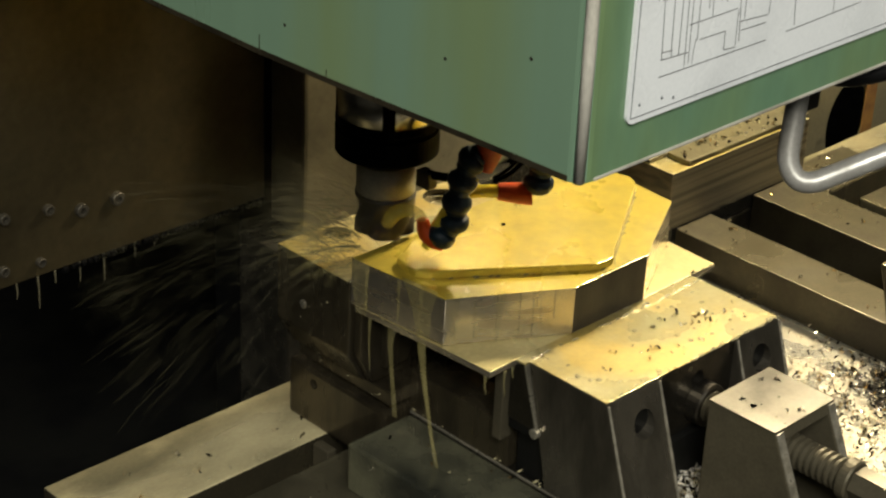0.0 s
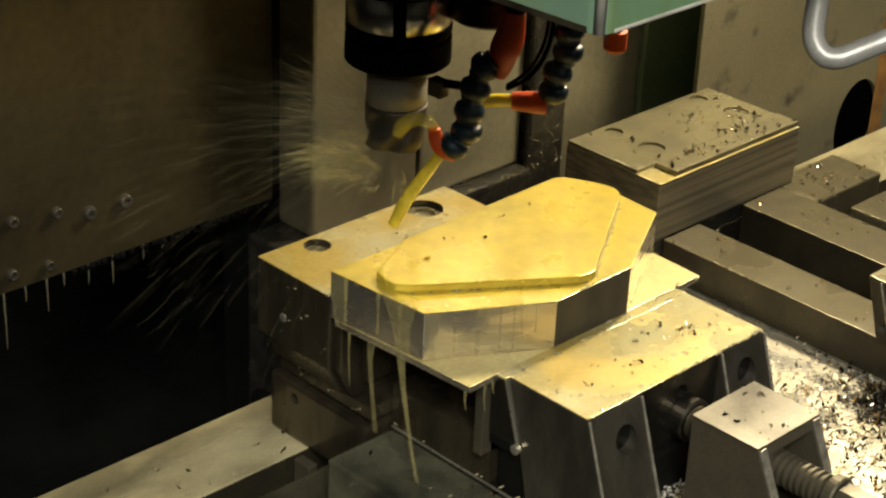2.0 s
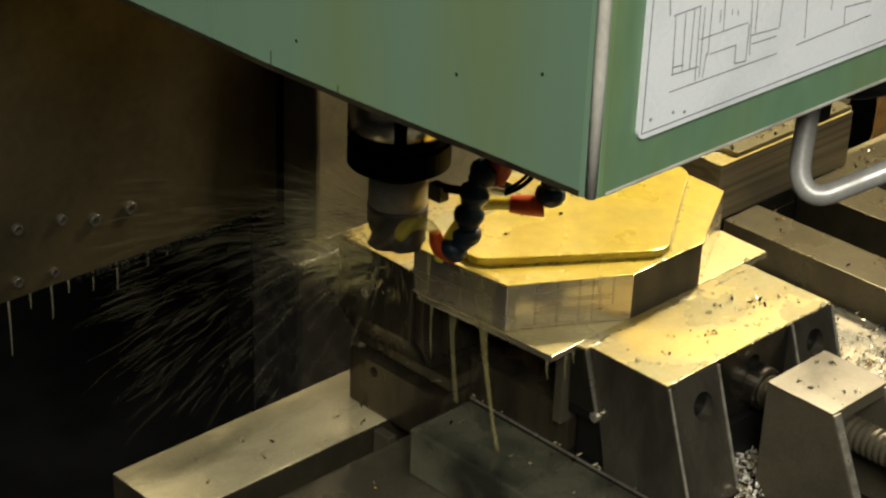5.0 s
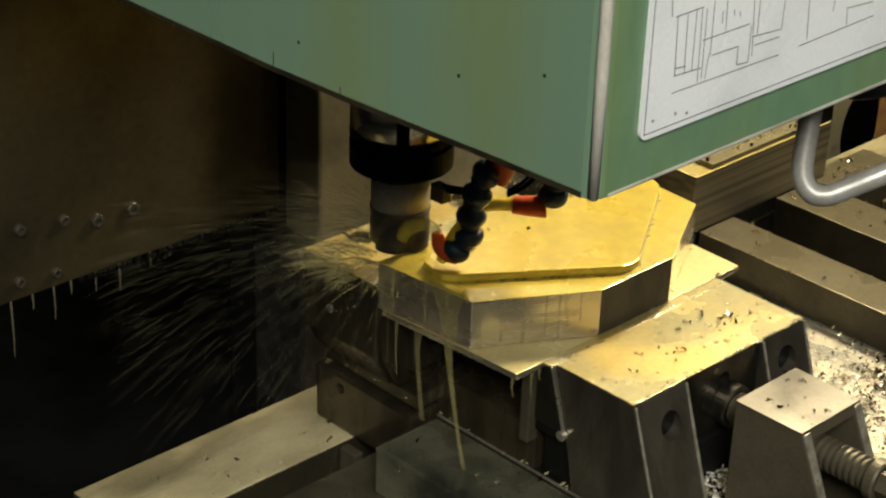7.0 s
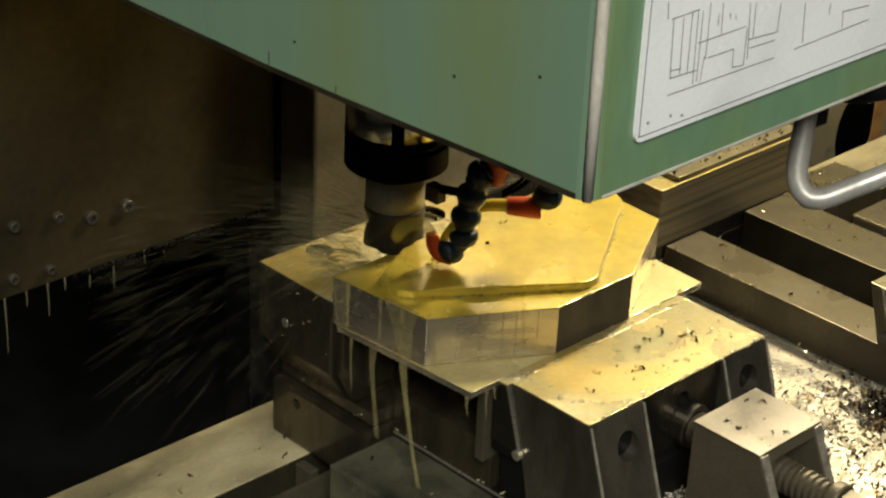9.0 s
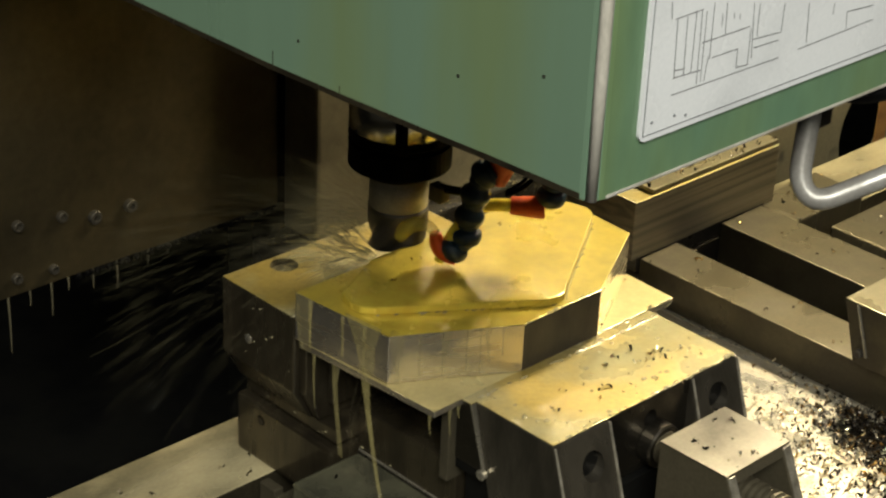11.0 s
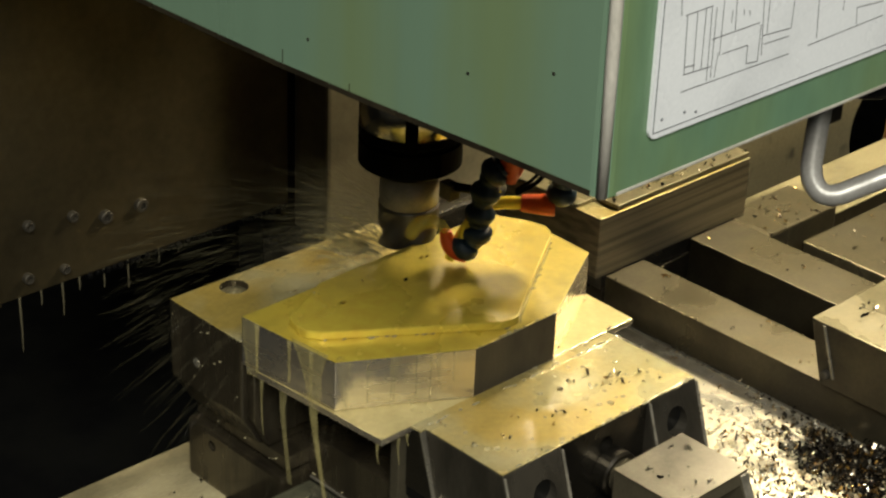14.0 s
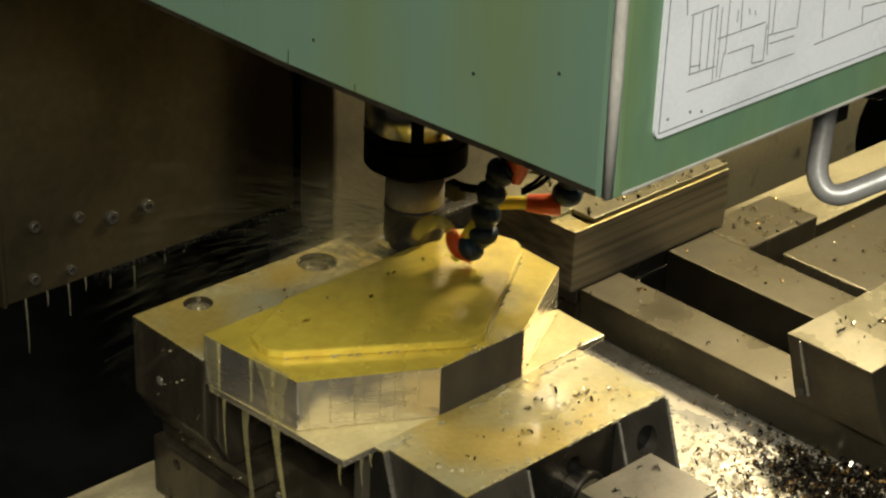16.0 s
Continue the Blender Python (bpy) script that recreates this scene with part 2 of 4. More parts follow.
def lathe(profile, n=40, bm=None, at=(0, 0, 0), axis=None):
    """A turned body over (radius, height) pairs, about z or about the given axis."""
    out = bm or bmesh.new()
    m = Matrix.Translation(at)
    if axis is not None:
        m = m @ Vector(axis).to_track_quat("Z", "Y").to_matrix().to_4x4()
    rings = []
    for r, z in profile:
        rings.append([out.verts.new(m @ Vector((r * math.cos(2 * math.pi * i / n), r * math.sin(2 * math.pi * i / n), z))) for i in range(n)])
    for a, b in zip(rings, rings[1:]):
        for i in range(n):
            out.faces.new((a[i], a[(i + 1) % n], b[(i + 1) % n], b[i]))
    out.faces.new(rings[0][::-1])
    out.faces.new(rings[-1])
    return out


def tube(points, radii, n=12, bm=None, rounds=3):
    """A round tube along a smoothed path."""
    out = bm or bmesh.new()
    pts, rad = [Vector(p) for p in points], list(radii) if isinstance(radii, (list, tuple)) else [radii] * len(points)
    for _ in range(rounds):
        p2, r2 = [pts[0]], [rad[0]]
        for i in range(len(pts) - 1):
            p2 += [pts[i].lerp(pts[i + 1], 0.25), pts[i].lerp(pts[i + 1], 0.75)]
            r2 += [rad[i] * .75 + rad[i + 1] * .25, rad[i] * .25 + rad[i + 1] * .75]
        pts, rad = p2 + [pts[-1]], r2 + [rad[-1]]
    rings, up = [], Vector((0.3, 0.2, 1)).normalized()
    for i, p in enumerate(pts):
        d = (pts[min(i + 1, len(pts) - 1)] - pts[max(i - 1, 0)]).normalized()
        a = d.cross(up)
        a = a.normalized() if a.length > 1e-4 else Vector((1, 0, 0))
        b = d.cross(a)
        up = -b if (-b).dot(up) > 0 else b
        rings.append([out.verts.new(p + rad[i] * (a * math.cos(2 * math.pi * k / n) + b * math.sin(2 * math.pi * k / n))) for k in range(n)])
    for a, b in zip(rings, rings[1:]):
        for i in range(n):
            out.faces.new((a[i], a[(i + 1) % n], b[(i + 1) % n], b[i]))
    out.faces.new(rings[0][::-1])
    out.faces.new(rings[-1])
    return out


def thing(name, at, label, category, group="", moving=None):
    """An Empty at the base of a thing; its parts are built about world coordinates and moved into its space."""
    ob = new(name)
    ob.location = at
    ob.empty_display_size = 0.02
    tagged(ob, label, category, group)
    if moving is not None:
        moving.append((ob, Vector(at)))
    return ob


def settle(ob):
    """Moves the parts, built in world coordinates, into the space of their thing."""
    for c in ob.children_recursive:
        c.data.transform(Matrix.Translation(-Vector(ob.location)))


TABLE_Z = -0.110

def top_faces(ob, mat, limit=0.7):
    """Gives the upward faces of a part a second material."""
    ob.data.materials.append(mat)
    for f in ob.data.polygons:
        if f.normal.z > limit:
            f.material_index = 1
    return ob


def drill(ob, cutters):
    """Cuts the given bmeshes out of a part for good."""
    for bm in cutters:
        c = finish("bit", bm, SHADEBLACK, ob.parent)
        m = ob.modifiers.new("cut", "BOOLEAN")
        m.object, m.operation, m.solver = c, "DIFFERENCE", "EXACT"
        bpy.context.view_layer.update()
        me = bpy.data.meshes.new_from_object(ob.evaluated_get(bpy.context.evaluated_depsgraph_get()))
        ob.modifiers.clear()
        ob.data = me
        bpy.data.objects.remove(c)
    return ob


def rod(at, axis, r, depth, n=24):
    """A round cutter sunk from the point at along -axis."""
    return lathe([(r, -depth), (r, 0.01)], n, at=at, axis=axis)


# ---- the setting ----
def build_setting():
    # Floor, back wall and bed are coloured near-black in place of shade.
    g = finish("floor", box(-3.5, 3.5, -3.5, 2.5, -0.95, -0.90, 0), SHADEBLACK)
    tagged(g, "workshop floor under the milling machine, near-black for shade", "floor", kind="structure")
    # Walls and ceiling are added; their dark colour cuts bounced light.
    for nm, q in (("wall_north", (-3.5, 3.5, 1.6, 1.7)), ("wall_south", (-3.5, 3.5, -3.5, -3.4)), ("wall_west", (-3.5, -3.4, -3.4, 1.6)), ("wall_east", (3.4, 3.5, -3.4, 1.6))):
        w = finish(nm, box(*q, -0.9, 3.0, 0), SHADEBLACK if nm == "wall_north" else WALL)
        tagged(w, "added workshop wall, coloured dark to deepen shade", "wall", kind="structure")
    c = finish("ceiling", box(-3.5, 3.5, -3.5, 1.7, 3.0, 3.1, 0), WALL)
    tagged(c, "added workshop ceiling, coloured dark, out of view", "ceiling", kind="structure")
    s = thing("machine_bed", (0, 0.1, -0.9), "cast iron bed and saddle, near-black for shade under the table", "machine bed")
    part("bed", box(-0.6, 0.9, -0.1, 1.0, -0.9, -0.32, 0.01), SHADEBLACK, s)
    part("saddle", box(0.06, 0.40, -0.02, 0.39, -0.3199, -0.195, 0.008), SHADEBLACK, s)
    settle(s)

    # Panels fit the camera's view, brought nearer about its eye to shade the guard.
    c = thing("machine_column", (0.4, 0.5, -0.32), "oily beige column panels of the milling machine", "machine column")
    # Left panel is coloured darker in place of the head's shadow.
    part("left_panel", box(0.0975, 0.1978, 0.3639, 0.4004, -0.0745, 0.6935, 0.003), SHADEDPANEL, c, "column panel in a darker tone for shade")
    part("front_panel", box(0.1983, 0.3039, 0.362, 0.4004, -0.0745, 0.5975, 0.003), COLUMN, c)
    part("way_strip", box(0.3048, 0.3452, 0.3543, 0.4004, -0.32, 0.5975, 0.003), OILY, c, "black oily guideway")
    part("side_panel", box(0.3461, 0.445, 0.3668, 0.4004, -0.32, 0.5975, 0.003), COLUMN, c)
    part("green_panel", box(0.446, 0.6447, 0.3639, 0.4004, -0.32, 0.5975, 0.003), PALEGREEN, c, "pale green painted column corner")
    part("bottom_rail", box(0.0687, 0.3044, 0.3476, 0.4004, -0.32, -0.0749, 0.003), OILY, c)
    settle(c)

    hp = thing("end_plate", (0.6, 0.31, -0.32), "spotted beige steel plate with a rusty cable hole", "cover plate")
    pl = part("plate", box(0.436, 1.1, 0.300, 0.304, -0.32, 0.35, 0.001), SPOTTED, hp)
    drill(pl, [hole_cutter(0.668, 0.300, -0.119, 0.031, 0.040)])
    part("rust_stain", box(0.690, 0.7065, 0.2984, 0.2995, -0.29, -0.02, 0.0003), RUST, hp, "rusty streak beside the hole")
    settle(hp)

    gd = thing("splash_guard", (-0.03, 0.40, -0.32), "dark oily sheet steel splash guard with socket screws", "splash guard")
    part("sheet", box(-0.1425, 0.092, 0.400, 0.406, -0.0555, 0.5, 0.001), GUARD, gd)
    part("end_fold", box(-0.1455, -0.1426, 0.397, 0.43, -0.0560, 0.5, 0.0008), GUARD, gd)
    # Near-black post stands for the shaded gap beside the guard.
    part("gap_shade_post", box(0.093, 0.129, 0.43, 0.46, -0.32, 0.5, 0.002), SHADEBLACK, gd)
    bm = bmesh.new()
    x = -0.075
    while x < 0.09:
        r = random.uniform(0.0016, 0.0034)
        bmesh.ops.create_icosphere(bm, subdivisions=1, radius=r, matrix=Matrix.Translation((x, 0.4005, -0.0565 - r * 0.3)))
        x += r * random.uniform(1.2, 2.4)
    part("wiper_edge", bm, BLACK, gd, "clogged black wiper along the lower edge")
    settle(gd)
    for x, z, big in ((-0.0336, -0.0178, 1), (-0.0614, -0.0179, 1), (-0.0860, -0.0100, 0.8), (-0.1187, -0.0065, 0.8), (-0.1214, -0.0429, 0.8), (-0.0941, -0.0452, 0.7)):
        b = part("screw", lathe([(0.0046 * big, 0), (0.0046 * big, 0.0035), (0.0042 * big, 0.004), (0.0022, 0.004), (0.0022, 0.001)], 14, at=(x, 0.400, z), axis=(0, -1, 0)), TOOL, gd, "steel socket screw")
        b.data.transform(Matrix.Translation(-Vector(gd.location)))

    # These chips are scaled about the camera's eye together with the column.
    rnd = random.Random(12)
    bm = bmesh.new()
    for _ in range(60):
        bmesh.ops.create_icosphere(bm, subdivisions=1, radius=rnd.uniform(0.0003, 0.0010), matrix=Matrix.Translation((rnd.uniform(0.1647, 0.3452), rnd.uniform(0.3462, 0.3524), -0.0747 + rnd.random() * 0.0005)))
    for _ in range(60):
        bmesh.ops.create_icosphere(bm, subdivisions=1, radius=rnd.uniform(0.0002, 0.0009), matrix=Matrix.Translation((rnd.uniform(0.3058, 0.3442), 0.354, rnd.uniform(-0.0937, -0.0073))))
    g = finish("wet_chips", bm, DROP, smooth=True)
    tagged(g, "wet glinting chips stuck to the guideway", "swarf", kind="stuff")
    for x, ln in ((-0.128, 0.050), (-0.112, 0.014), (-0.096, 0.030), (-0.083, 0.012), (-0.064, 0.018), (-0.045, 0.026), (-0.020, 0.014), (-0.004, 0.010)):
        d = finish("coolant_drip", tube([(x, 0.400, -0.055), (x + 0.0004, 0.400, -0.055 - ln * .5), (x, 0.400, -0.055 - ln * .8)], [0.0008, 0.0005, 0.0003], 8, rounds=1), FAINT)
        tagged(d, "thin drip of coolant hanging from the splash guard", "drip", "coolant drips")


def hole_cutter(x, y, z, rx, rz):
    bm = lathe([(1, -0.02), (1, 0.02)], 48)
    bmesh.ops.transform(bm, matrix=Matrix.Translation((x, y, z)) @ pose(0, 0, 0, 90) @ Matrix.Diagonal((rx, rz, 1, 1)), verts=bm.verts)
    return bm


def build_table():
    t = thing("machine_table", (0.1, 0.1, TABLE_Z - 0.08), "worn cast iron mill table with T-slots, wet with coolant", "machine table", moving=TABLE_THINGS)
    part("table_body", box(-0.184, 0.9, -0.25, 0.264, TABLE_Z - 0.08, TABLE_Z - 0.022, 0.003), CAST, t)
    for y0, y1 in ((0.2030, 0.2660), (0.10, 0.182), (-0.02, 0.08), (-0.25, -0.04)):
        # Land sides take the darker tone in place of shade.
        land = part("land", box(-0.184, 0.9, y0, y1, TABLE_Z - 0.0219, TABLE_Z, 0.0015), SHADEANDOIL, t)
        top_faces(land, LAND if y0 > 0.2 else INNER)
    part("slot_nut", box(-0.034, -0.027, 0.1850, 0.1990, TABLE_Z - 0.0216, TABLE_Z + 0.001, 0.001), STEEL, t, "steel T-slot nut")
    settle(t)
    p = thing("base_plate", (0.21, 0.0, TABLE_Z), "wet steel base plate between the vises, strewn with swarf", "base plate", moving=TABLE_THINGS)
    part("plate", box(0.157, 0.2715, -0.24, 0.20, TABLE_Z + 0.0002, -0.0775, 0.0012), WETGLARE, p)
    settle(p)


# ---- the vises ----
def thread(x, z, y0, y1, r, pitch=0.0042):
    prof, y = [], 0.0
    while y < y0 - y1:
        prof += [(r * 0.82, y), (r * 0.84, y + pitch * 0.3), (r, y + pitch * 0.45), (r, y + pitch * 0.75)]
        y += pitch
    return lathe(prof, 24, at=(x, y0, z), axis=(0, -1, 0))


def build_vise_one():
    v = thing("machine_vise", (0.075, 0.09, TABLE_Z), "steel machine vise clamping an aluminium workpiece, wet with coolant", "vise", "vises on the table", TABLE_THINGS)
    part("base", box(0.0, 0.156, -0.16, 0.1512, TABLE_Z + 0.0002, -0.0765, 0.002), DARKSTEEL, v)
    bk = part("base_end", box(-0.020, 0.156, 0.1515, 0.2385, TABLE_Z + 0.0002, -0.0705, 0.0025), BROWN, v)
    drill(bk, [rod((-0.020, 0.2150, -0.0800), (-1, 0, 0), 0.0034, 0.01)])
    part("side_lug", box(-0.0505, -0.0005, -0.06, 0.1490, TABLE_Z + 0.0002, -0.0770, 0.002), LUG, v)
    part("base_edge", box(-0.0004, 0.0009, -0.06, 0.1495, -0.0768, -0.0752, 0.0004), CHROME, v, "bright chamfered base edge")
    part("slide_rail", box(0.0010, 0.045, 0.0700, 0.1514, -0.0764, -0.0480, 0.001), BROWN, v)
    part("slide_rail", box(-0.0150, 0.045, 0.1516, 0.2350, -0.0680, -0.0585, 0.001), BROWN, v)
    part("slide_rail", box(0.105, 0.15, 0.068, 0.1512, -0.0764, -0.0565, 0.001), BROWN, v)
    fj = part("fixed_jaw", along_y([(-0.0305, 0.0124), (-0.0305, -0.0370), (-0.0180, -0.0580), (0.1235, -0.0580), (0.1235, 0.0124)], 0.1725, 0.2380, 0.0014), BROWN, v, "coolant-wet fixed jaw block with bolt holes")
    drill(fj, [rod((0.0060, 0.2255, 0.0124), (0, 0, 1), 0.0085, 0.02), rod((0.0900, 0.2215, 0.0124), (0, 0, 1), 0.0120, 0.02)])
    part("side_screw", lathe([(0.0030, -0.004), (0.0030, 0.0008), (0.0018, 0.0012)], 12, at=(-0.030, 0.2134, -0.0189), axis=(-1, 0, 0)), CHROME, v, "small bright screw")
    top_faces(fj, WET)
    for x, y, r in ((0.0060, 0.2255, 0.0083), (0.0900, 0.2215, 0.0118)):
        part("sunk_bolt", lathe([(r, -0.006), (r, 0.0085), (r * 0.6, 0.0092), (r * 0.55, 0.0070)], 24, at=(x, y, 0)), WETDULL, fj, "coolant-filled bolt hole")
    # Near-black sheet stands for shade in the gap under the jaw.
    part("jaw_gap_shade", box(-0.010, 0.118, 0.170, 0.232, -0.0704, -0.0681, 0.0004), SHADEBLACK, v)
    part("jaw_front", along_y([(-0.0265, -0.0042), (-0.0265, -0.0370), (-0.0160, -0.0575), (0.1230, -0.0575), (0.1230, -0.0042)], 0.1663, 0.1722, 0.0008), BROWN, v)
    part("jaw_plate", box(-0.0100, 0.150, 0.1610, 0.1660, -0.0479, -0.0036, 0.0006), BROWN, v)
    part("jaw_plate", box(-0.0060, 0.150, 0.0700, 0.0765, -0.0550, -0.0036, 0.0006), STEEL, v)
    part("jaw_plate_holder", side_prism([(0.0600, -0.0012), (0.0480, -0.0400), (0.0695, -0.0400), (0.0695, -0.0012)], -0.0012, 0.15, 0.0004), DARKSTEEL, v)
    part("jaw_cap", box(-0.0030, 0.1500, 0.0574, 0.0650, -0.0009, 0.0003, 0.0002), WET, v, "wet jaw edge beside the workpiece")
    part("joint_strip", side_prism([(0.0600, -0.0012), (0.0585, -0.0012), (0.0466, -0.0400), (0.0479, -0.0400)], -0.0018, 0.15, 0.0003), CHROME, v, "bright slanted joint strip")
    # Near-black block takes the place of shade in the clamping slot.
    part("slot_shade", box(-0.0008, 0.149, 0.0490, 0.0690, -0.0462, -0.0402, 0.0003), SHADEBLACK, v, "near-black block in place of shade in the clamping slot")
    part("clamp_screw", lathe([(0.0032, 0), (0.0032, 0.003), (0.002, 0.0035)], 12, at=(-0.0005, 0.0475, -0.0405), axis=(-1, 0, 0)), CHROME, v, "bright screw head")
    # Near-black block fills the shaded hollow under the movable jaw.
    part("jaw_gap_shade", box(0.004, 0.146, -0.004, 0.0655, -0.0764, -0.0452, 0.001), SHADEBLACK, v)
    body = part("movable_jaw", box(0.0432, 0.1104, 0.0003, 0.0570, -0.0450, -0.0003, 0.0006), DARKSTEEL, v)
    drill(body, [rod((0.0787, 0.0003, -0.0141), (0, -1, 0), 0.0052, 0.02)])
    prof = [(0.0572, 0.0), (0.0, 0.0), (-0.0255, -0.0750), (0.040, -0.0750), (0.0462, -0.0420)]
    for x0, x1, hx, hz in ((0.0, 0.0431, 0.0260, -0.0195), (0.1105, 0.15, 0.1300, -0.0175)):
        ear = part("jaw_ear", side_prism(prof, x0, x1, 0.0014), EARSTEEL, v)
        # Thin pale strips run down both slanting edges of the ear.
        for x in (x0 + 0.0006, x1 - 0.0006):
            part("pale_edge", tube([(x, -0.0012, -0.0010), (x, -0.0130, -0.0372), (x, -0.0248, -0.0720)], [0.0008, 0.0010, 0.0009], 8, rounds=1), PALESTEEL, ear, "bright edge strip of the jaw")
        drill(ear, [rod((hx, hz * -0.34 * -1, hz), (0, -1, 0), 0.0082, 0.03)])
        # Near-black disc paints the shade inside the drilled hole.
        part("hole_shade", lathe([(0.0081, 0), (0.0081, 0.004)], 24, at=(hx, hz * 0.34 + 0.0085, hz), axis=(0, -1, 0)), SHADEBLACK, ear, "near-black disc for the shade in the bolt hole")
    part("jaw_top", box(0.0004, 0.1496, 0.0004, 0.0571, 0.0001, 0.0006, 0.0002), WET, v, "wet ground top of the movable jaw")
    prof = [(-0.0290, -0.0035), (-0.0730, -0.0035), (-0.1060, -0.0764), (-0.0290, -0.0764)]
    for x0 in (0.0515, 0.0975):
        cheek = part("screw_block_cheek", side_prism(prof, x0, x0 + 0.0070, 0.0008), STEEL, v)
        part("pale_face", side_prism([(-0.0736, -0.0042), (-0.0744, -0.0042), (-0.1061, -0.0742), (-0.1053, -0.0742)], x0 + 0.0004, x0 + 0.0062, 0.0002), PALESTEEL, cheek, "pale slanting face")
    part("screw_block_top", side_prism([(-0.0291, -0.0036), (-0.0729, -0.0036), (-0.0752, -0.0090), (-0.0291, -0.0090)], 0.0586, 0.0974, 0.0003), STEEL, v)
    part("screw_block_cap", box(0.0512, 0.1048, -0.0733, -0.0288, -0.0040, -0.0029, 0.0003), CAPSTEEL, v)
    part("screw_block_back", box(0.0586, 0.0974, -0.0420, -0.0292, -0.0764, -0.0091, 0.0003), DARKSTEEL, v)
    spindle = part("screw", thread(0.0820, -0.0295, 0.010, -0.100, 0.0095), STEEL, v, "threaded vise screw")
    part("screw_collar", lathe([(0.011, 0), (0.0118, 0.001), (0.0118, 0.006), (0.011, 0.007)], 28, at=(0.082, -0.101, -0.0295), axis=(0, -1, 0)), STEEL, spindle)
    part("screw_square", lathe([(0.0098, 0), (0.0098, 0.022), (0.008, 0.024)], 6, at=(0.082, -0.1085, -0.0295), axis=(0, -1, 0)), STEEL, spindle, "square screw end")
    part("screw_boss", lathe([(0.0130, 0), (0.0130, 0.008), (0.012, 0.009)], 28, at=(0.082, 0.0, -0.0295), axis=(0, -1, 0)), DARKSTEEL, v)
    settle(v)


def build_vise_two():
    v = thing("machine_vise", (0.34, 0.09, TABLE_Z), "open steel machine vise with bare slide rails and swarf", "vise", "vises on the table", TABLE_THINGS)
    part("base", box(0.2735, 0.42, -0.16, 0.1745, TABLE_Z + 0.0002, -0.0835, 0.002), DARKSTEEL, v)
    part("base_end", box(0.2720, 0.42, 0.175, 0.262, TABLE_Z + 0.0002, -0.0615, 0.002), DARKSTEEL, v)
    for x0, x1 in ((0.2735, 0.3115), (0.3600, 0.4050)):
        # Rail sides are coloured darker than their tops to stand for shade.
        rail = part("slide_rail", box(x0, x1, -0.12, 0.1745, -0.0834, -0.0500, 0.001), SHADEANDOIL, v)
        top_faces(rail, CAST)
    # Bright strip stands in for the glint line at the rail's foot.
    part("rail_foot", box(0.2705, 0.2734, -0.12, 0.1745, TABLE_Z + 0.0002, -0.0765, 0.0006), CHROME, v, "rail foot strip, bright in place of a glint")
    fj = part("fixed_jaw", box(0.265, 0.42, 0.1750, 0.2610, -0.0500, -0.0065, 0.001), GRAIN, v, "jaw block with sawn horizontal grain")
    part("jaw_shoulder", box(0.272, 0.42, 0.1765, 0.260, -0.0614, -0.0501, 0.001), OILY, v)
    slab = part("jaw_slab", box(0.2655, 0.4195, 0.1965, 0.2605, -0.0064, -0.0036, 0.0008), WETDULL, v, "wet slab on top of the jaw with bolt holes")
    drill(slab, [rod((0.3018, 0.2500, -0.0036), (0, 0, 1), 0.0068, 0.002), rod((0.3965, 0.2505, -0.0036), (0, 0, 1), 0.0068, 0.002),
                 rod((0.3021, 0.2150, -0.0036), (0, 0, 1), 0.0095, 0.002), rod((0.3990, 0.2170, -0.0036), (0, 0, 1), 0.0095, 0.002)])
    part("jaw_lip", box(0.2835, 0.4195, 0.1765, 0.1960, -0.0064, -0.0026, 0.0008), WETDULL, v)
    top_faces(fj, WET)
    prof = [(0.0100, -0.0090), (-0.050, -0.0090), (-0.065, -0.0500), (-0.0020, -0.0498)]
    # Shade on the jaw's sides is put into this darker colour.
    mj = part("movable_jaw", side_prism(prof, 0.2700, 0.42, 0.001), SHADEANDOIL, v)
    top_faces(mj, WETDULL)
    part("joint_strip", side_prism([(0.0005, -0.0100), (-0.0010, -0.0100), (-0.0120, -0.0420), (-0.0105, -0.0420)], 0.2685, 0.27, 0.0002), CHROME, v, "bright slanted joint strip")
    part("clamp_screw", lathe([(0.003, 0), (0.003, 0.003), (0.002, 0.0035)], 12, at=(0.27, -0.006, -0.0410), axis=(-1, 0, 0)), TOOL, v, "screw head")
    part("side_lug", box(0.4060, 0.4850, 0.142, 0.186, TABLE_Z + 0.0002, -0.0503, 0.002), CAST, v)
    part("side_lug", box(0.4205, 0.56, -0.05, 0.1245, TABLE_Z + 0.0002, -0.0520, 0.002), CAST, v)
    settle(v)


PAD = [(-0.018, 0.1467), (-0.0212, 0.136), (-0.0205, 0.1290), (-0.0150, 0.1225), (0.066, 0.0692), (0.0725, 0.0680), (0.0790, 0.0690), (0.0855, 0.0745),
       (0.1625, 0.1245), (0.1665, 0.1290), (0.1690, 0.1355), (0.1655, 0.1480), (0.1560, 0.1660), (0.1500, 0.1690), (0.02, 0.1660)]


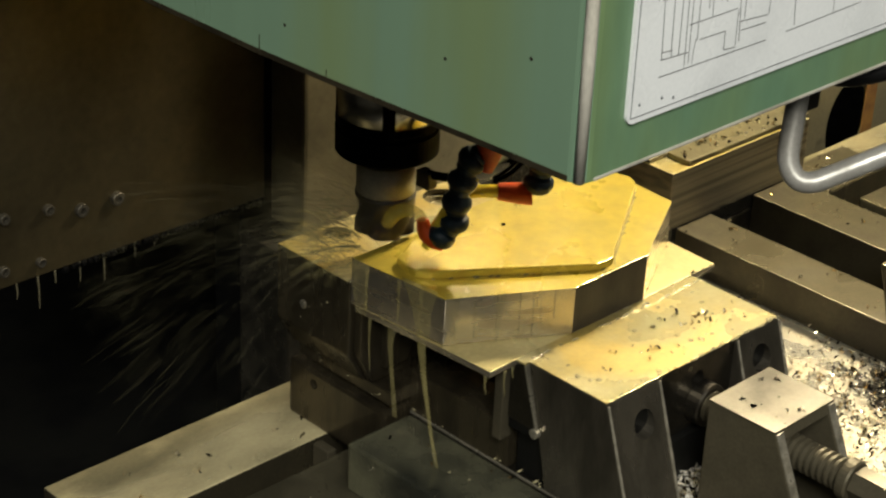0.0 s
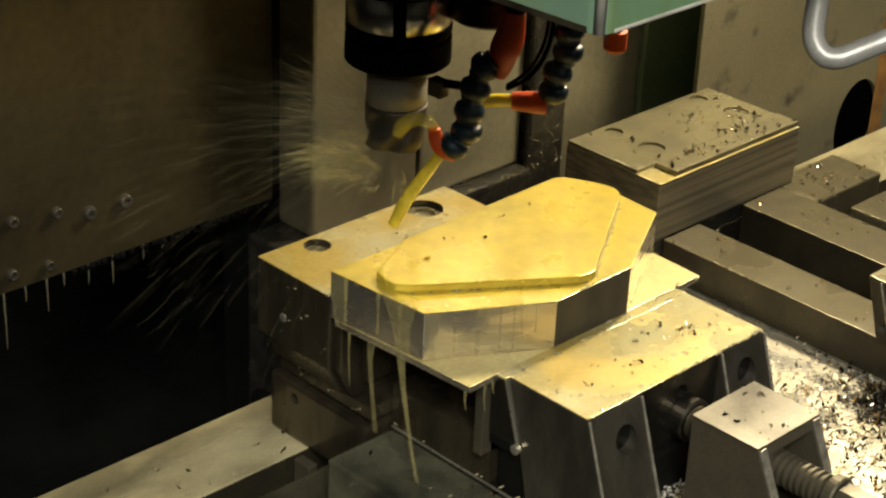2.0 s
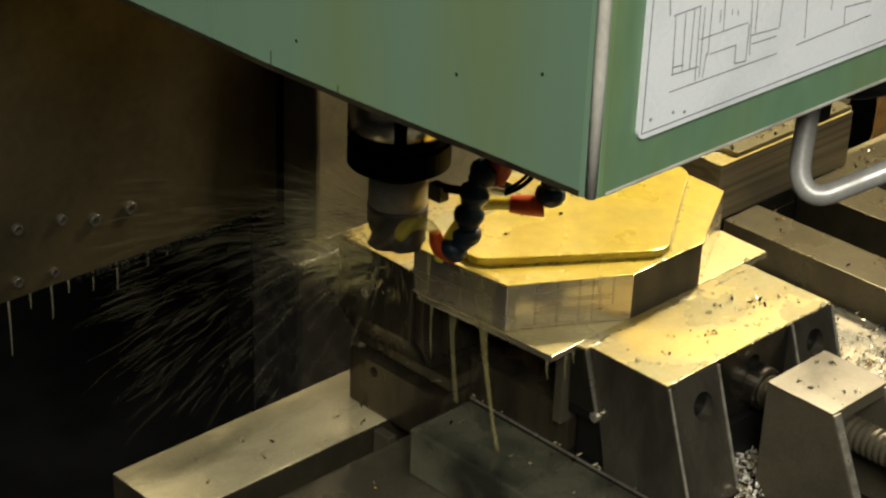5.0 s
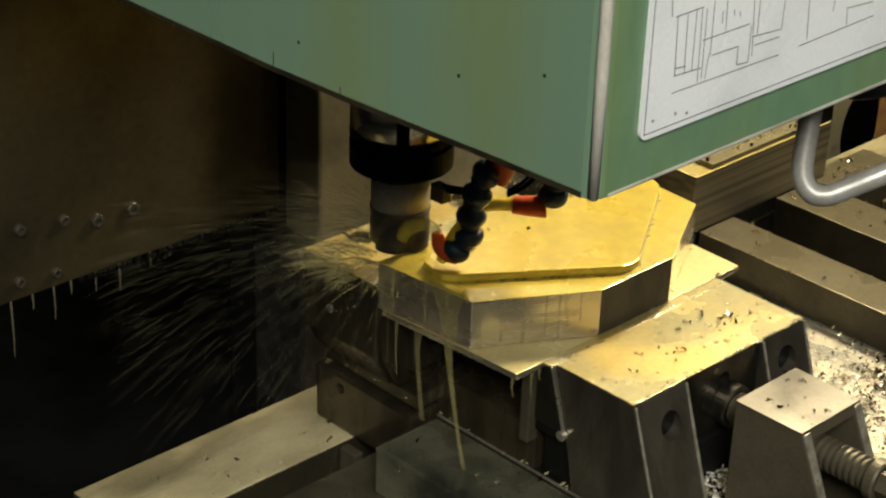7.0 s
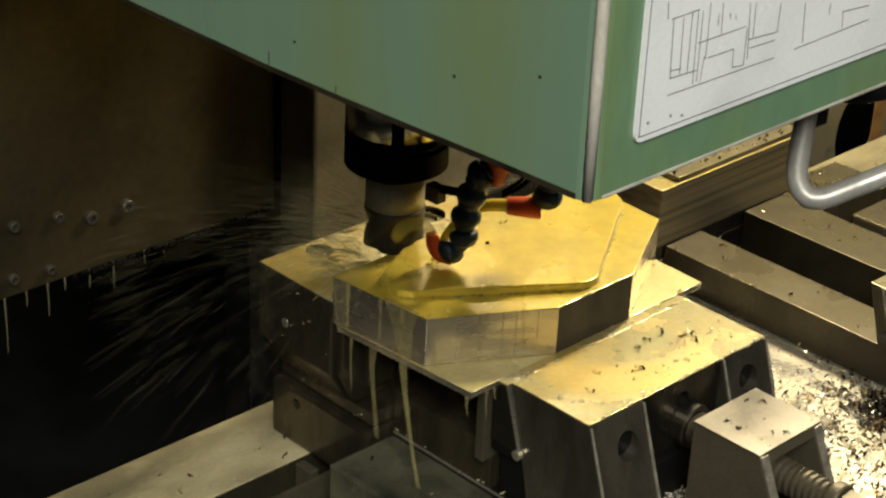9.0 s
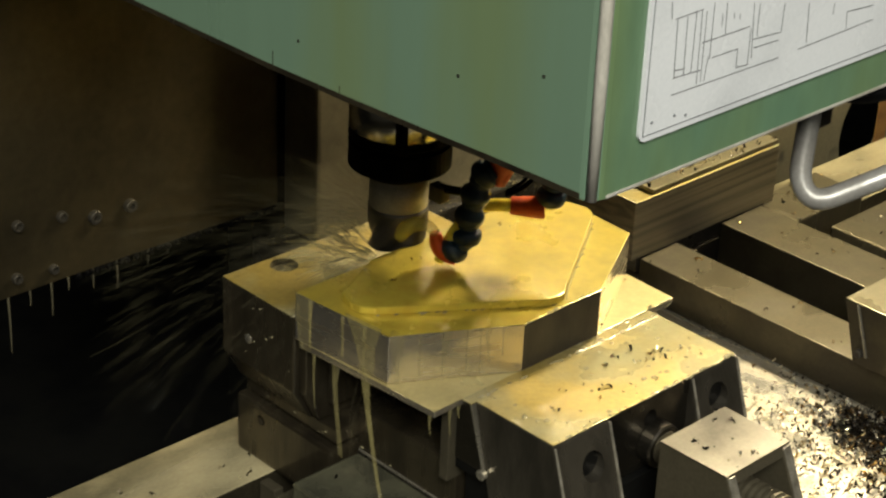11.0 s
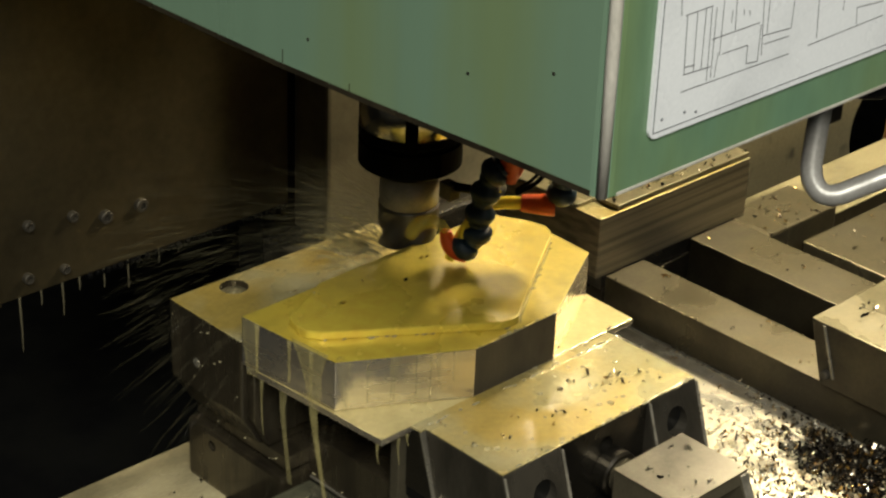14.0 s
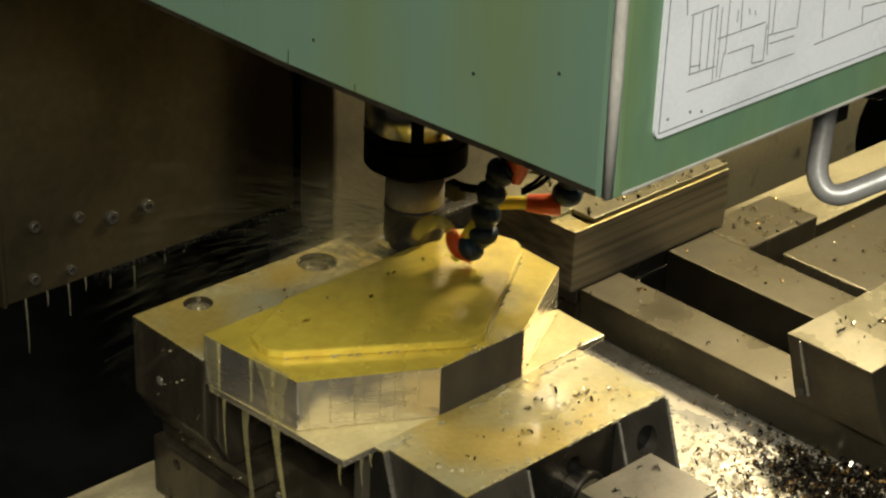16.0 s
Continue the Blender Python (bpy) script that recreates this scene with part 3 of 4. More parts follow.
def build_workpiece():
    w = thing("workpiece", (0.07, 0.11, -0.0035), "milled aluminium block with raised pad, flooded with yellow coolant", "workpiece", moving=TABLE_THINGS)
    fl = part("base_flange", prism([(-0.0242, 0.0638), (0.173, 0.0662), (0.1765, 0.1670), (-0.031, 0.1670)], -0.0035, 0.0004, 0.0004), ALU, w)
    top_faces(fl, FILM)
    hexa = [(-0.0316, 0.170), (-0.0247, 0.1003), (0.0415, 0.0635), (0.1035, 0.0638), (0.1705, 0.1015), (0.1720, 0.1323), (0.140, 0.172)]
    b = part("body", prism(hexa, 0.0005, 0.0302, 0.0005), ALU, w, "block with bright milled sides")
    top_faces(b, ALUTOP)
    b.data.materials.append(DARKFACE)
    # The -y side takes a darker, duller tone than the other sides.
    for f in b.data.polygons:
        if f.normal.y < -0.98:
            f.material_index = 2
    part("raised_pad", prism(PAD, 0.0303, 0.0352, 0.0010), ALUTOP, w, "raised pad under a yellow coolant film")
    settle(w)


def chip(bm, at, size):
    """A curled flake of metal."""
    m = Matrix.Translation(at) @ Euler([random.uniform(0, 6.3) for _ in range(3)]).to_matrix().to_4x4()
    bend, wd, rows = random.uniform(0.6, 2.2), size * random.uniform(0.25, 0.5), []
    for k in range(4):
        a = bend * (k - 1.5) / 1.5
        rows.append([bm.verts.new(m @ Vector((size * 0.6 * math.sin(a), s * wd, size * 0.6 * (1 - math.cos(a))))) for s in (-0.5, 0.5)])
    for a, b in zip(rows, rows[1:]):
        bm.faces.new((a[0], a[1], b[1], b[0]))


def build_swarf():
    rnd = random.Random(4)
    bm = bmesh.new()
    for _ in range(11000):
        x, y = rnd.uniform(0.159, 0.2700), rnd.uniform(-0.235, 0.125)
        dens = min(1.0, max(0.035, (0.050 - y) / 0.13)) * (0.30 + 0.70 * min(1, max(0, (x - 0.170) / 0.06)))
        if rnd.random() < dens:
            heap = 0.003 + max(0, dens - 0.35) * 0.014
            chip(bm, (x, y, -0.0765 + rnd.random() * heap + 0.0008), rnd.uniform(0.0014, 0.0030) * (1.0 + 0.5 * dens))
    # Low dark mound that darkens the ground between the chips.
    mound = bmesh.new()
    nx, ny, rows = 30, 80, []
    for j in range(ny + 1):
        row = []
        for i in range(nx + 1):
            x, y = 0.190 + 0.0805 * i / nx, -0.238 + 0.262 * j / ny
            side = min(1, (i - 14 * j / ny + 2) / 9, (nx - i) / 3 + 0.4) * min(1, (ny - j) / 22)
            z = -0.0790 + 0.0078 * max(0, side) * (0.6 + 0.8 * noise.noise(Vector((x * 60, y * 60, 3)))) + 0.0012 * noise.noise(Vector((x * 300, y * 300, 1)))
            row.append(mound.verts.new((x, y, z)))
        rows.append(row)
    for a, b in zip(rows, rows[1:]):
        for i in range(nx):
            mound.faces.new((a[i], a[i + 1], b[i + 1], b[i]))
    g = finish("swarf_mound", mound, DARKMOUND, smooth=True)
    tagged(g, "dark mound under the heap of chips", "swarf", kind="stuff")
    TABLE_THINGS.append((g, Vector((0, 0, 0))))
    p = finish("swarf_pile", bm, CHIP)
    tagged(p, "heap of curled metal chips beside the vise", "swarf", kind="stuff")
    TABLE_THINGS.append((p, Vector((0, 0, 0))))
    # Chips here lie in shade and are coloured bright in place of lamp light.
    bm = bmesh.new()
    for _ in range(240):
        chip(bm, (rnd.uniform(0.040, 0.095), rnd.uniform(-0.036, -0.002), -0.0752 + rnd.random() * 0.006), rnd.uniform(0.0020, 0.0048))
    p = finish("foil_chips", bm, LITFOIL)
    tagged(p, "wet foil-like chips by the screw block, coloured bright for lamp light", "swarf", kind="stuff")
    TABLE_THINGS.append((p, Vector((0, 0, 0))))
    bm = bmesh.new()
    spots = [((0.006, 0.145, 0.004, 0.055), 0.0008, 36), ((0.285, 0.418, 0.178, 0.2), -0.0020, 60), ((0.36, 0.418, 0.2, 0.258), -0.0032, 30), ((0.27, 0.36, 0.2, 0.258), -0.0032, 8),
             ((0.053, 0.103, -0.072, -0.03), -0.003, 9), ((0.09, 0.15, 0.09, 0.12), 0.0305, 3), ((0.0, 0.12, 0.13, 0.17), 0.0355, 7), ((0.27, 0.31, 0.0, 0.17), -0.0495, 10),
             ((0.36, 0.405, 0.0, 0.17), -0.0495, 14), ((0.313, 0.358, -0.02, 0.16), -0.083, 120), ((0.407, 0.484, 0.143, 0.185), -0.0498, 34), ((0.43, 0.55, -0.04, 0.12), -0.0515, 40),
             ((-0.17, -0.02, 0.21, 0.258), TABLE_Z + 0.0006, 10), ((-0.16, -0.055, 0.11, 0.185), TABLE_Z + 0.0006, 12), ((-0.05, 0.0, -0.02, 0.147), -0.0765, 6),
             ((0.042, 0.085, -0.030, -0.006), -0.0755, 150), ((0.29, 0.40, -0.04, 0.0), -0.0084, 40), ((-0.025, 0.12, 0.18, 0.232), 0.0128, 5), ((0.10, 0.17, 0.066, 0.075), 0.0008, 6)]
    for (x0, x1, y0, y1), z, n in spots:
        for _ in range(n):
            cx, cy = rnd.uniform(x0, x1), rnd.uniform(y0, y1)
            for _ in range(rnd.choice((1, 1, 2, 3))):
                chip(bm, (cx + rnd.gauss(0, 0.0014), cy + rnd.gauss(0, 0.0014), z + 0.0006), rnd.uniform(0.0014, 0.0034))
    p = finish("swarf_scatter", bm, CHIP)
    tagged(p, "loose curled metal chips lying on vises and table", "swarf", kind="stuff")
    TABLE_THINGS.append((p, Vector((0, 0, 0))))


def build_runs():
    """Coolant that runs off the workpiece and falls."""
    left, front = (Vector((-0.0320, 0.170, 0)), Vector((-0.0251, 0.1003, 0))), (Vector((-0.0249, 0.1003, 0)), Vector((0.0415, 0.0633, 0)))

    def veil(rows, name, label, mat):
        """A sheet of liquid down a face: rows of place, width and thickness, narrowing to a rope as it falls."""
        bm, rings = bmesh.new(), []
        d = (left[1] - left[0]).normalized()
        o = Vector((d.y, -d.x, 0))
        for p, w, th in rows:
            rings.append([bm.verts.new(Vector(p) + d * w * 0.5 * math.cos(2 * math.pi * k / 14) + o * th * math.sin(2 * math.pi * k / 14)) for k in range(14)])
        for q, r in zip(rings, rings[1:]):
            for k in range(14):
                bm.faces.new((q[k], q[(k + 1) % 14], r[(k + 1) % 14], r[k]))
        bm.faces.new(rings[0][::-1]), bm.faces.new(rings[-1])
        ob = finish(name, bm, mat, smooth=True)
        tagged(ob, label, "coolant stream", "coolant streams")
        TABLE_THINGS.append((ob, Vector((0, 0, 0))))

    def spot(u, z, out=0.0, dy=0.0):
        p = left[0].lerp(left[1], u)
        return (p.x - out, p.y + dy, z)
    veil([(spot(0.74, 0.0325), 0.027, 0.0006), (spot(0.74, 0.0295), 0.024, 0.0008), (spot(0.75, 0.0240), 0.019, 0.0009), (spot(0.76, 0.0170), 0.014, 0.0010),
          (spot(0.78, 0.0090), 0.012, 0.0011), (spot(0.79, 0.0010), 0.0085, 0.0012), (spot(0.80, -0.0060, 0.0012), 0.0058, 0.0012), (spot(0.81, -0.0200, 0.0018, -0.002), 0.0040, 0.0011),
          (spot(0.82, -0.0400, 0.0022, -0.006), 0.0030, 0.0010), (spot(0.82, -0.0600, 0.0024, -0.011), 0.0024, 0.0009), (spot(0.82, -0.0765, 0.0024, -0.016), 0.0034, 0.0008)],
         "coolant_stream", "wide sheet of yellow coolant pouring off the workpiece corner", VEIL)
    veil([(spot(0.10, 0.0308), 0.013, 0.0005), (spot(0.10, 0.0200), 0.012, 0.0006), (spot(0.11, 0.0080), 0.0105, 0.0006), (spot(0.12, -0.0030), 0.0080, 0.0006)],
         "coolant_stream", "pale sheet of coolant clinging to the workpiece side", TRICKLE)
    veil([(spot(0.46, -0.0036), 0.0060, 0.0008), (spot(0.45, -0.0140), 0.0040, 0.0007), (spot(0.45, -0.0320, 0, -0.002), 0.0032, 0.0006), (spot(0.45, -0.0600, 0, -0.006), 0.0036, 0.0005)],
         "coolant_stream", "thin veil of coolant falling beside the jaw", TRICKLE)
    rnd = random.Random(9)
    n = Vector((-0.0368, -0.0662, 0)).normalized()
    bm = bmesh.new()
    for k in range(6):
        u = 0.1 + 0.15 * k + rnd.uniform(-0.03, 0.03)
        p = Vector((-0.0247, 0.1003, 0)).lerp(Vector((0.0415, 0.0635, 0)), u) + n * 0.0001
        z1 = rnd.choice((0.004, 0.012, 0.018, 0.002))
        tube([p + Vector((0, 0, 0.0300)), p + Vector((0, 0, (0.03 + z1) / 2)), p + Vector((0, 0, z1))], [rnd.uniform(0.0004, 0.0008), 0.0003, 0.0005], 6, bm, 1)
    for k in range(3):
        u = 0.2 + 0.28 * k + rnd.uniform(-0.04, 0.04)
        p = Vector((-0.0316, 0.170, 0)).lerp(Vector((-0.0247, 0.1003, 0)), u) + Vector((-0.0002, 0, 0))
        z1 = rnd.choice((0.004, 0.010, 0.0))
        tube([p + Vector((0, 0, 0.0300)), p + Vector((0, 0, (0.03 + z1) / 2)), p + Vector((0, 0, z1))], [rnd.uniform(0.0006, 0.0014), 0.0005, 0.0006], 6, bm, 1)
    sheets = bmesh.new()
    for (a, b), u, r, z1 in ((front, 0.06, 0.0034, -0.001), (front, 0.42, 0.0022, 0.001), (front, 0.74, 0.0014, 0.010)):
        p, d = a.lerp(b, u), (b - a).normalized()
        ps = [p + d * rnd.uniform(-0.0012, 0.0012) + Vector((0, 0, z)) for z in (0.0305, 0.026, 0.017, 0.008, z1)]
        tube(ps, [r * 1.5, r, r * 0.6, r * 0.4, r * 0.5], 8, sheets, 2)
    for x, y, ln in ((-0.024, 0.067, 0.012), (-0.012, 0.064, 0.016), (-0.006, 0.0638, 0.007), (-0.0300, 0.155, 0.035)):
        tube([(x, y, -0.0034), (x - 0.0004, y, -0.0034 - ln * 0.5), (x, y - 0.001, -0.0034 - ln)], [0.0012, 0.0006, 0.0003], 6, sheets, 1)
    o = finish("coolant_trickles", sheets, TRICKLE, smooth=True)
    tagged(o, "pale coolant trickling down workpiece and jaw sides", "coolant", kind="stuff")
    TABLE_THINGS.append((o, Vector((0, 0, 0))))

    def bead(a, b, n, r0, r1, long=3.2):
        for _ in range(n):
            u = rnd.random()
            p = Vector(a).lerp(Vector(b), u) + Vector((rnd.gauss(0, 0.0006), rnd.gauss(0, 0.0006), 0))
            m = Matrix.Translation(p) @ Matrix.Diagonal((rnd.uniform(1, long), rnd.uniform(0.7, 1.2), 0.55, 1))
            bmesh.ops.create_icosphere(drops, subdivisions=2, radius=rnd.uniform(r0, r1), matrix=m)
    drops = bmesh.new()
    bead((0.085, 0.0632, 0.0008), (0.172, 0.0655, 0.0008), 16, 0.0005, 0.0013)
    bead((0.0, 0.0012, 0.0007), (0.15, 0.0012, 0.0007), 26, 0.0004, 0.0010)
    bead((0.0415, 0.0640, 0.0304), (0.1035, 0.0642, 0.0304), 14, 0.0005, 0.0010)
    bead((0.0725, 0.0675, 0.0305), (-0.015, 0.1218, 0.0305), 18, 0.0005, 0.0011)
    bead((0.087, 0.0745, 0.0305), (0.164, 0.1245, 0.0305), 10, 0.0004, 0.0008)
    tube([(0.0800, 0.0686, 0.0306), (0.0870, 0.0748, 0.0306), (0.1200, 0.0962, 0.0306), (0.1620, 0.1235, 0.0306), (0.1695, 0.1350, 0.0306)], [0.0004, 0.0009, 0.0006, 0.0009, 0.0004], 8, drops, 2)
    bead((-0.030, 0.1740, 0.0128), (0.12, 0.1740, 0.0128), 24, 0.0008, 0.0018)
    bead((-0.018, 0.153, -0.0728), (-0.018, 0.236, -0.0728), 5, 0.0003, 0.0008)
    bead((0.001, -0.05, -0.0737), (0.001, 0.149, -0.0737), 16, 0.0004, 0.0010)
    bead((0.0735, 0.0009, 0.0005), (0.15, 0.0009, 0.0005), 10, 0.0005, 0.0011)
    for k in range(9):
        bead((0.042, -0.027 + k * 0.0026, -0.0755), (0.088, -0.027 + k * 0.0026, -0.0755), 9, 0.0006, 0.0016)
    for k in range(6):
        x = rnd.uniform(-0.048, -0.004)
        bead((x, -0.02, -0.0769), (x, 0.145, -0.0769), 1, 0.0003, 0.0007)
    for x in (0.2738, 0.3113, 0.3603, 0.4047):
        bead((x, -0.10, -0.0498), (x, 0.173, -0.0498), 5, 0.0003, 0.0007)
    for k in range(10):
        p = (rnd.uniform(0.053, 0.103), rnd.uniform(-0.071, -0.031), -0.0027)
        bead(p, p, 1, 0.0003, 0.0008, 1.3)
    bead((-0.15, 0.2105, TABLE_Z + 0.0004), (-0.03, 0.2105, TABLE_Z + 0.0004), 6, 0.0004, 0.0009)
    for _ in range(26):
        p = (rnd.uniform(0.006, 0.146), rnd.uniform(0.004, 0.054), 0.0005)
        bead(p, p, 1, 0.0006, 0.0018, 1.3)
    for _ in range(80):
        p = (rnd.uniform(0.160, 0.215), rnd.uniform(-0.06, 0.12), -0.0776)
        bead(p, p, 1, 0.0005, 0.0026, 1.3)
    bead((0.0, 0.0585, 0.0006), (0.15, 0.0585, 0.0006), 44, 0.0004, 0.0012)
    bead((0.0725, 0.0003, 0.0006), (0.15, 0.0003, 0.0006), 34, 0.0003, 0.0010)
    for _ in range(16):
        p = (-0.0306, rnd.uniform(0.175, 0.236), rnd.uniform(-0.034, 0.006))
        bead(p, p, 1, 0.0003, 0.0008, 1.3)
    for _ in range(12):
        p = (-0.0150, rnd.uniform(0.155, 0.232), rnd.uniform(-0.067, -0.060))
        bead(p, p, 1, 0.0003, 0.0008, 1.3)
    d = finish("coolant_beads", drops, DROP, smooth=True)
    tagged(d, "glinting beads of coolant along wet edges", "coolant", kind="stuff")
    TABLE_THINGS.append((d, Vector((0, 0, 0))))
    o = finish("coolant_runs", bm, WATER, smooth=True)
    tagged(o, "coolant trickles running down the workpiece sides", "coolant", kind="stuff")
    TABLE_THINGS.append((o, Vector((0, 0, 0))))


# ---- the head ----
AX, AY = 0.003, 0.1805
HEAD_Z = 0.2445
DRAWING = [(-0.1792, 0.3116, -0.1781, 0.2891), (-0.1737, 0.3114, -0.1729, 0.2893), (-0.1689, 0.3124, -0.1687, 0.2889), (-0.1657, 0.3124, -0.1648, 0.2835), (-0.1630, 0.3111, -0.1626, 0.2841), (-0.1590, 0.3134, -0.1587, 0.2918), (-0.1595, 0.2931, -0.1606, 0.2836), (-0.1805, 0.3119, -0.1651, 0.3122), (-0.1788, 0.2892, -0.1633, 0.2886), (-0.1786, 0.2920, -0.1723, 0.2915), (-0.1788, 0.2827, -0.1163, 0.2822), (-0.1640, 0.2992, -0.1365, 0.2993), (-0.1574, 0.2920, -0.1424, 0.2919), (-0.1424, 0.2919, -0.1422, 0.2845), (-0.1422, 0.2845, -0.1354, 0.2839)]
DRAWING_B = [(-0.1354, 0.2839, -0.1356, 0.2984), (-0.1338, 0.2936, -0.1173, 0.2926), (-0.1325, 0.2899, -0.1177, 0.2896), (-0.1354, 0.3082, -0.1334, 0.2857), (-0.1166, 0.2924, -0.1164, 0.3040), (-0.1319, 0.3074, -0.1315, 0.2941), (-0.1536, 0.3080, -0.1535, 0.3032), (-0.1470, 0.3069, -0.1466, 0.3046), (-0.1435, 0.3057, -0.1431, 0.3034), (-0.1833, 0.3188, -0.1824, 0.3124), (-0.1517, 0.3118, -0.1510, 0.2998)]
DRAWING_C = [(-0.0992, 0.2843, -0.1007, 0.3005), (-0.1042, 0.2827, -0.0554, 0.2839), (-0.0736, 0.2841, -0.0745, 0.2913), (-0.0745, 0.2913, -0.0569, 0.2901), (-0.0838, 0.2968, -0.0839, 0.2922)]


def rounded_rect(x0, x1, z0, z1, r):
    out = []
    for cx, cz, a in ((x1 - r, z1 - r, 0), (x0 + r, z1 - r, 90), (x0 + r, z0 + r, 180), (x1 - r, z0 + r, 270)):
        out += [(cx + r * math.cos(radians(a + k * 18)), cz + r * math.sin(radians(a + k * 18))) for k in range(6)]
    return out


def upright_plate(poly, y0, y1):
    bm = bmesh.new()
    a, b = [bm.verts.new((x, y0, z)) for x, z in poly], [bm.verts.new((x, y1, z)) for x, z in poly]
    bm.faces.new(a), bm.faces.new(b[::-1])
    for i in range(len(poly)):
        j = (i + 1) % len(poly)
        bm.faces.new((a[i], b[i], b[j], a[j]))
    return bm


def build_head():
    hd = thing("milling_head", (AX, AY, 0.085), "green painted milling head cover with white diagram plate", "milling head", moving=HEAD_THINGS)
    z0, z1 = HEAD_Z, 0.80
    def ring(x0, x1, y0, y1, r):
        pts = rounded_rect(x0, x1, y0, y1, r)
        return pts[:12] + [(x0, 0.03), (x0, -0.02), (x0, -0.07)] + pts[12:]

    def lower(y):
        """The lower edge lifts a little towards the front, shaped to fit the camera's view."""
        return 0.0056 * max(0.0, min(1.0, (0.03 - y) / 0.16)) ** 1.3
    bm = bmesh.new()
    # Unseen right side sits at 0.215 to place the lamp's shadow edge.
    rows = [[bm.verts.new((x, y, z + (lower(y) if z < 0.5 else 0))) for x, y in ring(*q)] for z, q in ((z0, (-0.2118, 0.2112, -0.1479, 0.3562, 0.003)), (z0, (-0.2156, 0.215, -0.1517, 0.36, 0.006)),
            (z1, (-0.2156, 0.215, -0.1517, 0.36, 0.006)), (z1, (-0.2118, 0.2112, -0.1479, 0.3562, 0.003)))]
    for a, b in zip(rows, rows[1:] + rows[:1]):
        for i in range(len(a)):
            j = (i + 1) % len(a)
            bm.faces.new((a[i], a[j], b[j], b[i]))
    cover = part("cover", bm, [GREEN, FRONT], hd)
    # Front faces take a more saturated green than the sides.
    for f in cover.data.polygons:
        if f.normal.y < -0.9:
            f.material_index = 1
    part("lid", box(-0.2116, 0.211, -0.1477, 0.356, z1 - 0.006, z1 - 0.001, 0), GREEN, hd)
    part("corner_bead", tube([(-0.2141, -0.1502, z0 + 0.0060), (-0.2143, -0.1504, 0.30), (-0.2143, -0.1504, z1)], [0.0021, 0.0024, 0.0026], 12, rounds=0), EDGE, cover, "worn pale corner bead", True)
    part("bottom_seam", side_prism([(y, z0 - 0.0002 + lower(y)) for y in (-0.146, -0.10, -0.07, -0.02, 0.03, 0.36)] + [(y, z0 + 0.0022 + lower(y)) for y in (0.36, 0.03, -0.02, -0.07, -0.10, -0.146)], -0.2159, -0.2150), BROWN, cover, "dirty seam along the lower edge")
    part("bottom_seam", box(-0.2080, 0.214, -0.1521, -0.1490, z0 + 0.0052, z0 + 0.0068, 0.0007), EDGE, cover, "worn lower edge")
    # Near-black plate gives the open cover its inner shade.
    part("cavity_shade_plate", box(-0.211, 0.210, -0.147, 0.355, 0.300, 0.310, 0), SHADEBLACK, hd)
    plate = part("diagram_plate", upright_plate(rounded_rect(-0.1945, 0.05, 0.2678, 0.44, 0.004), -0.1531, -0.1519), WHITE, hd, "white plate with a line drawing")
    for rows in (DRAWING, DRAWING_B, DRAWING_C):
        for xa, za, xb, zb in rows:
            bm = bmesh.new()
            d = Vector((xb - xa, 0, zb - za)).normalized()
            s = Vector((-d.z, 0, d.x)) * 0.00021
            a, b = Vector((xa, -0.15325, za)), Vector((xb, -0.15325, zb))
            q = [bm.verts.new(v) for v in (a - s, b - s, b + s, a + s)]
            bm.faces.new(q)
            part("drawn_line", bm, INK, plate)
    bm = bmesh.new()
    for xa, xb, za, zb in ((-0.1925, 0.05, 0.2700, 0.2703), (-0.1925, -0.1922, 0.2700, 0.44)):
        box(xa, xb, -0.15335, -0.15312, za, zb, 0, bm)
    part("plate_border", bm, INK, plate)
    for x, z in ((-0.1880, 0.2745), (-0.1755, 0.2740), (-0.1690, 0.2725)):
        part("rivet", lathe([(0.0007, 0), (0.0004, 0.0004)], 10, at=(x, -0.1531, z), axis=(0, -1, 0)), INK, plate)
    for y, z in ((-0.0822, 0.2765), (-0.125, 0.290), (-0.055, 0.300), (0.01, 0.262)):
        part("paint_chip", lathe([(0.0008, 0), (0.0007, 0.0002)], 8, at=(-0.2156, y, z), axis=(-1, 0, 0)), OILY, cover)
    for y, z, ln in ((0.026, 0.2470, 0.006), (-0.016, 0.2475, 0.0035)):
        part("oil_streak", box(-0.21585, -0.2150, y, y + 0.0003, z, z + ln, 0), SHADEANDOIL, cover, "thin dark oil streak on the paint")
    part("spindle_quill", lathe([(0.030, 0.1296), (0.046, 0.150), (0.046, 0.299)], 40, at=(AX, AY, 0)), BLACK, hd)
    part("spindle_nose", lathe([(0.0285, 0.1083), (0.0298, 0.1092), (0.0298, 0.1280), (0.0285, 0.1295)], 56, at=(AX, AY, 0)), POLISHED, hd, "polished steel spindle nose", True)
    part("spindle_bracket", lathe([(0.019, 0.1100), (0.0215, 0.1120), (0.0215, 0.1240), (0.0235, 0.1250), (0.0235, 0.2990)], 36, at=(0.0400, 0.1480, 0)), SHADEBLACK, hd, "near-black casting beside the spindle")
    part("drive_lug", lathe([(0.0040, 0.1020), (0.0046, 0.1030), (0.0046, 0.1290)], 16, at=(AX - 0.0180, AY - 0.0200, 0)), BLACK, hd)
    part("tool_holder", lathe([(0.0185, 0.0795), (0.0225, 0.0812), (0.0255, 0.0845), (0.0292, 0.0852), (0.0300, 0.0860), (0.0300, 0.1000), (0.0285, 0.1010), (0.0285, 0.1030), (0.0300, 0.1040), (0.0300, 0.1081)], 48, at=(AX, AY, 0)), BLACK, hd, "black tool holder flange")
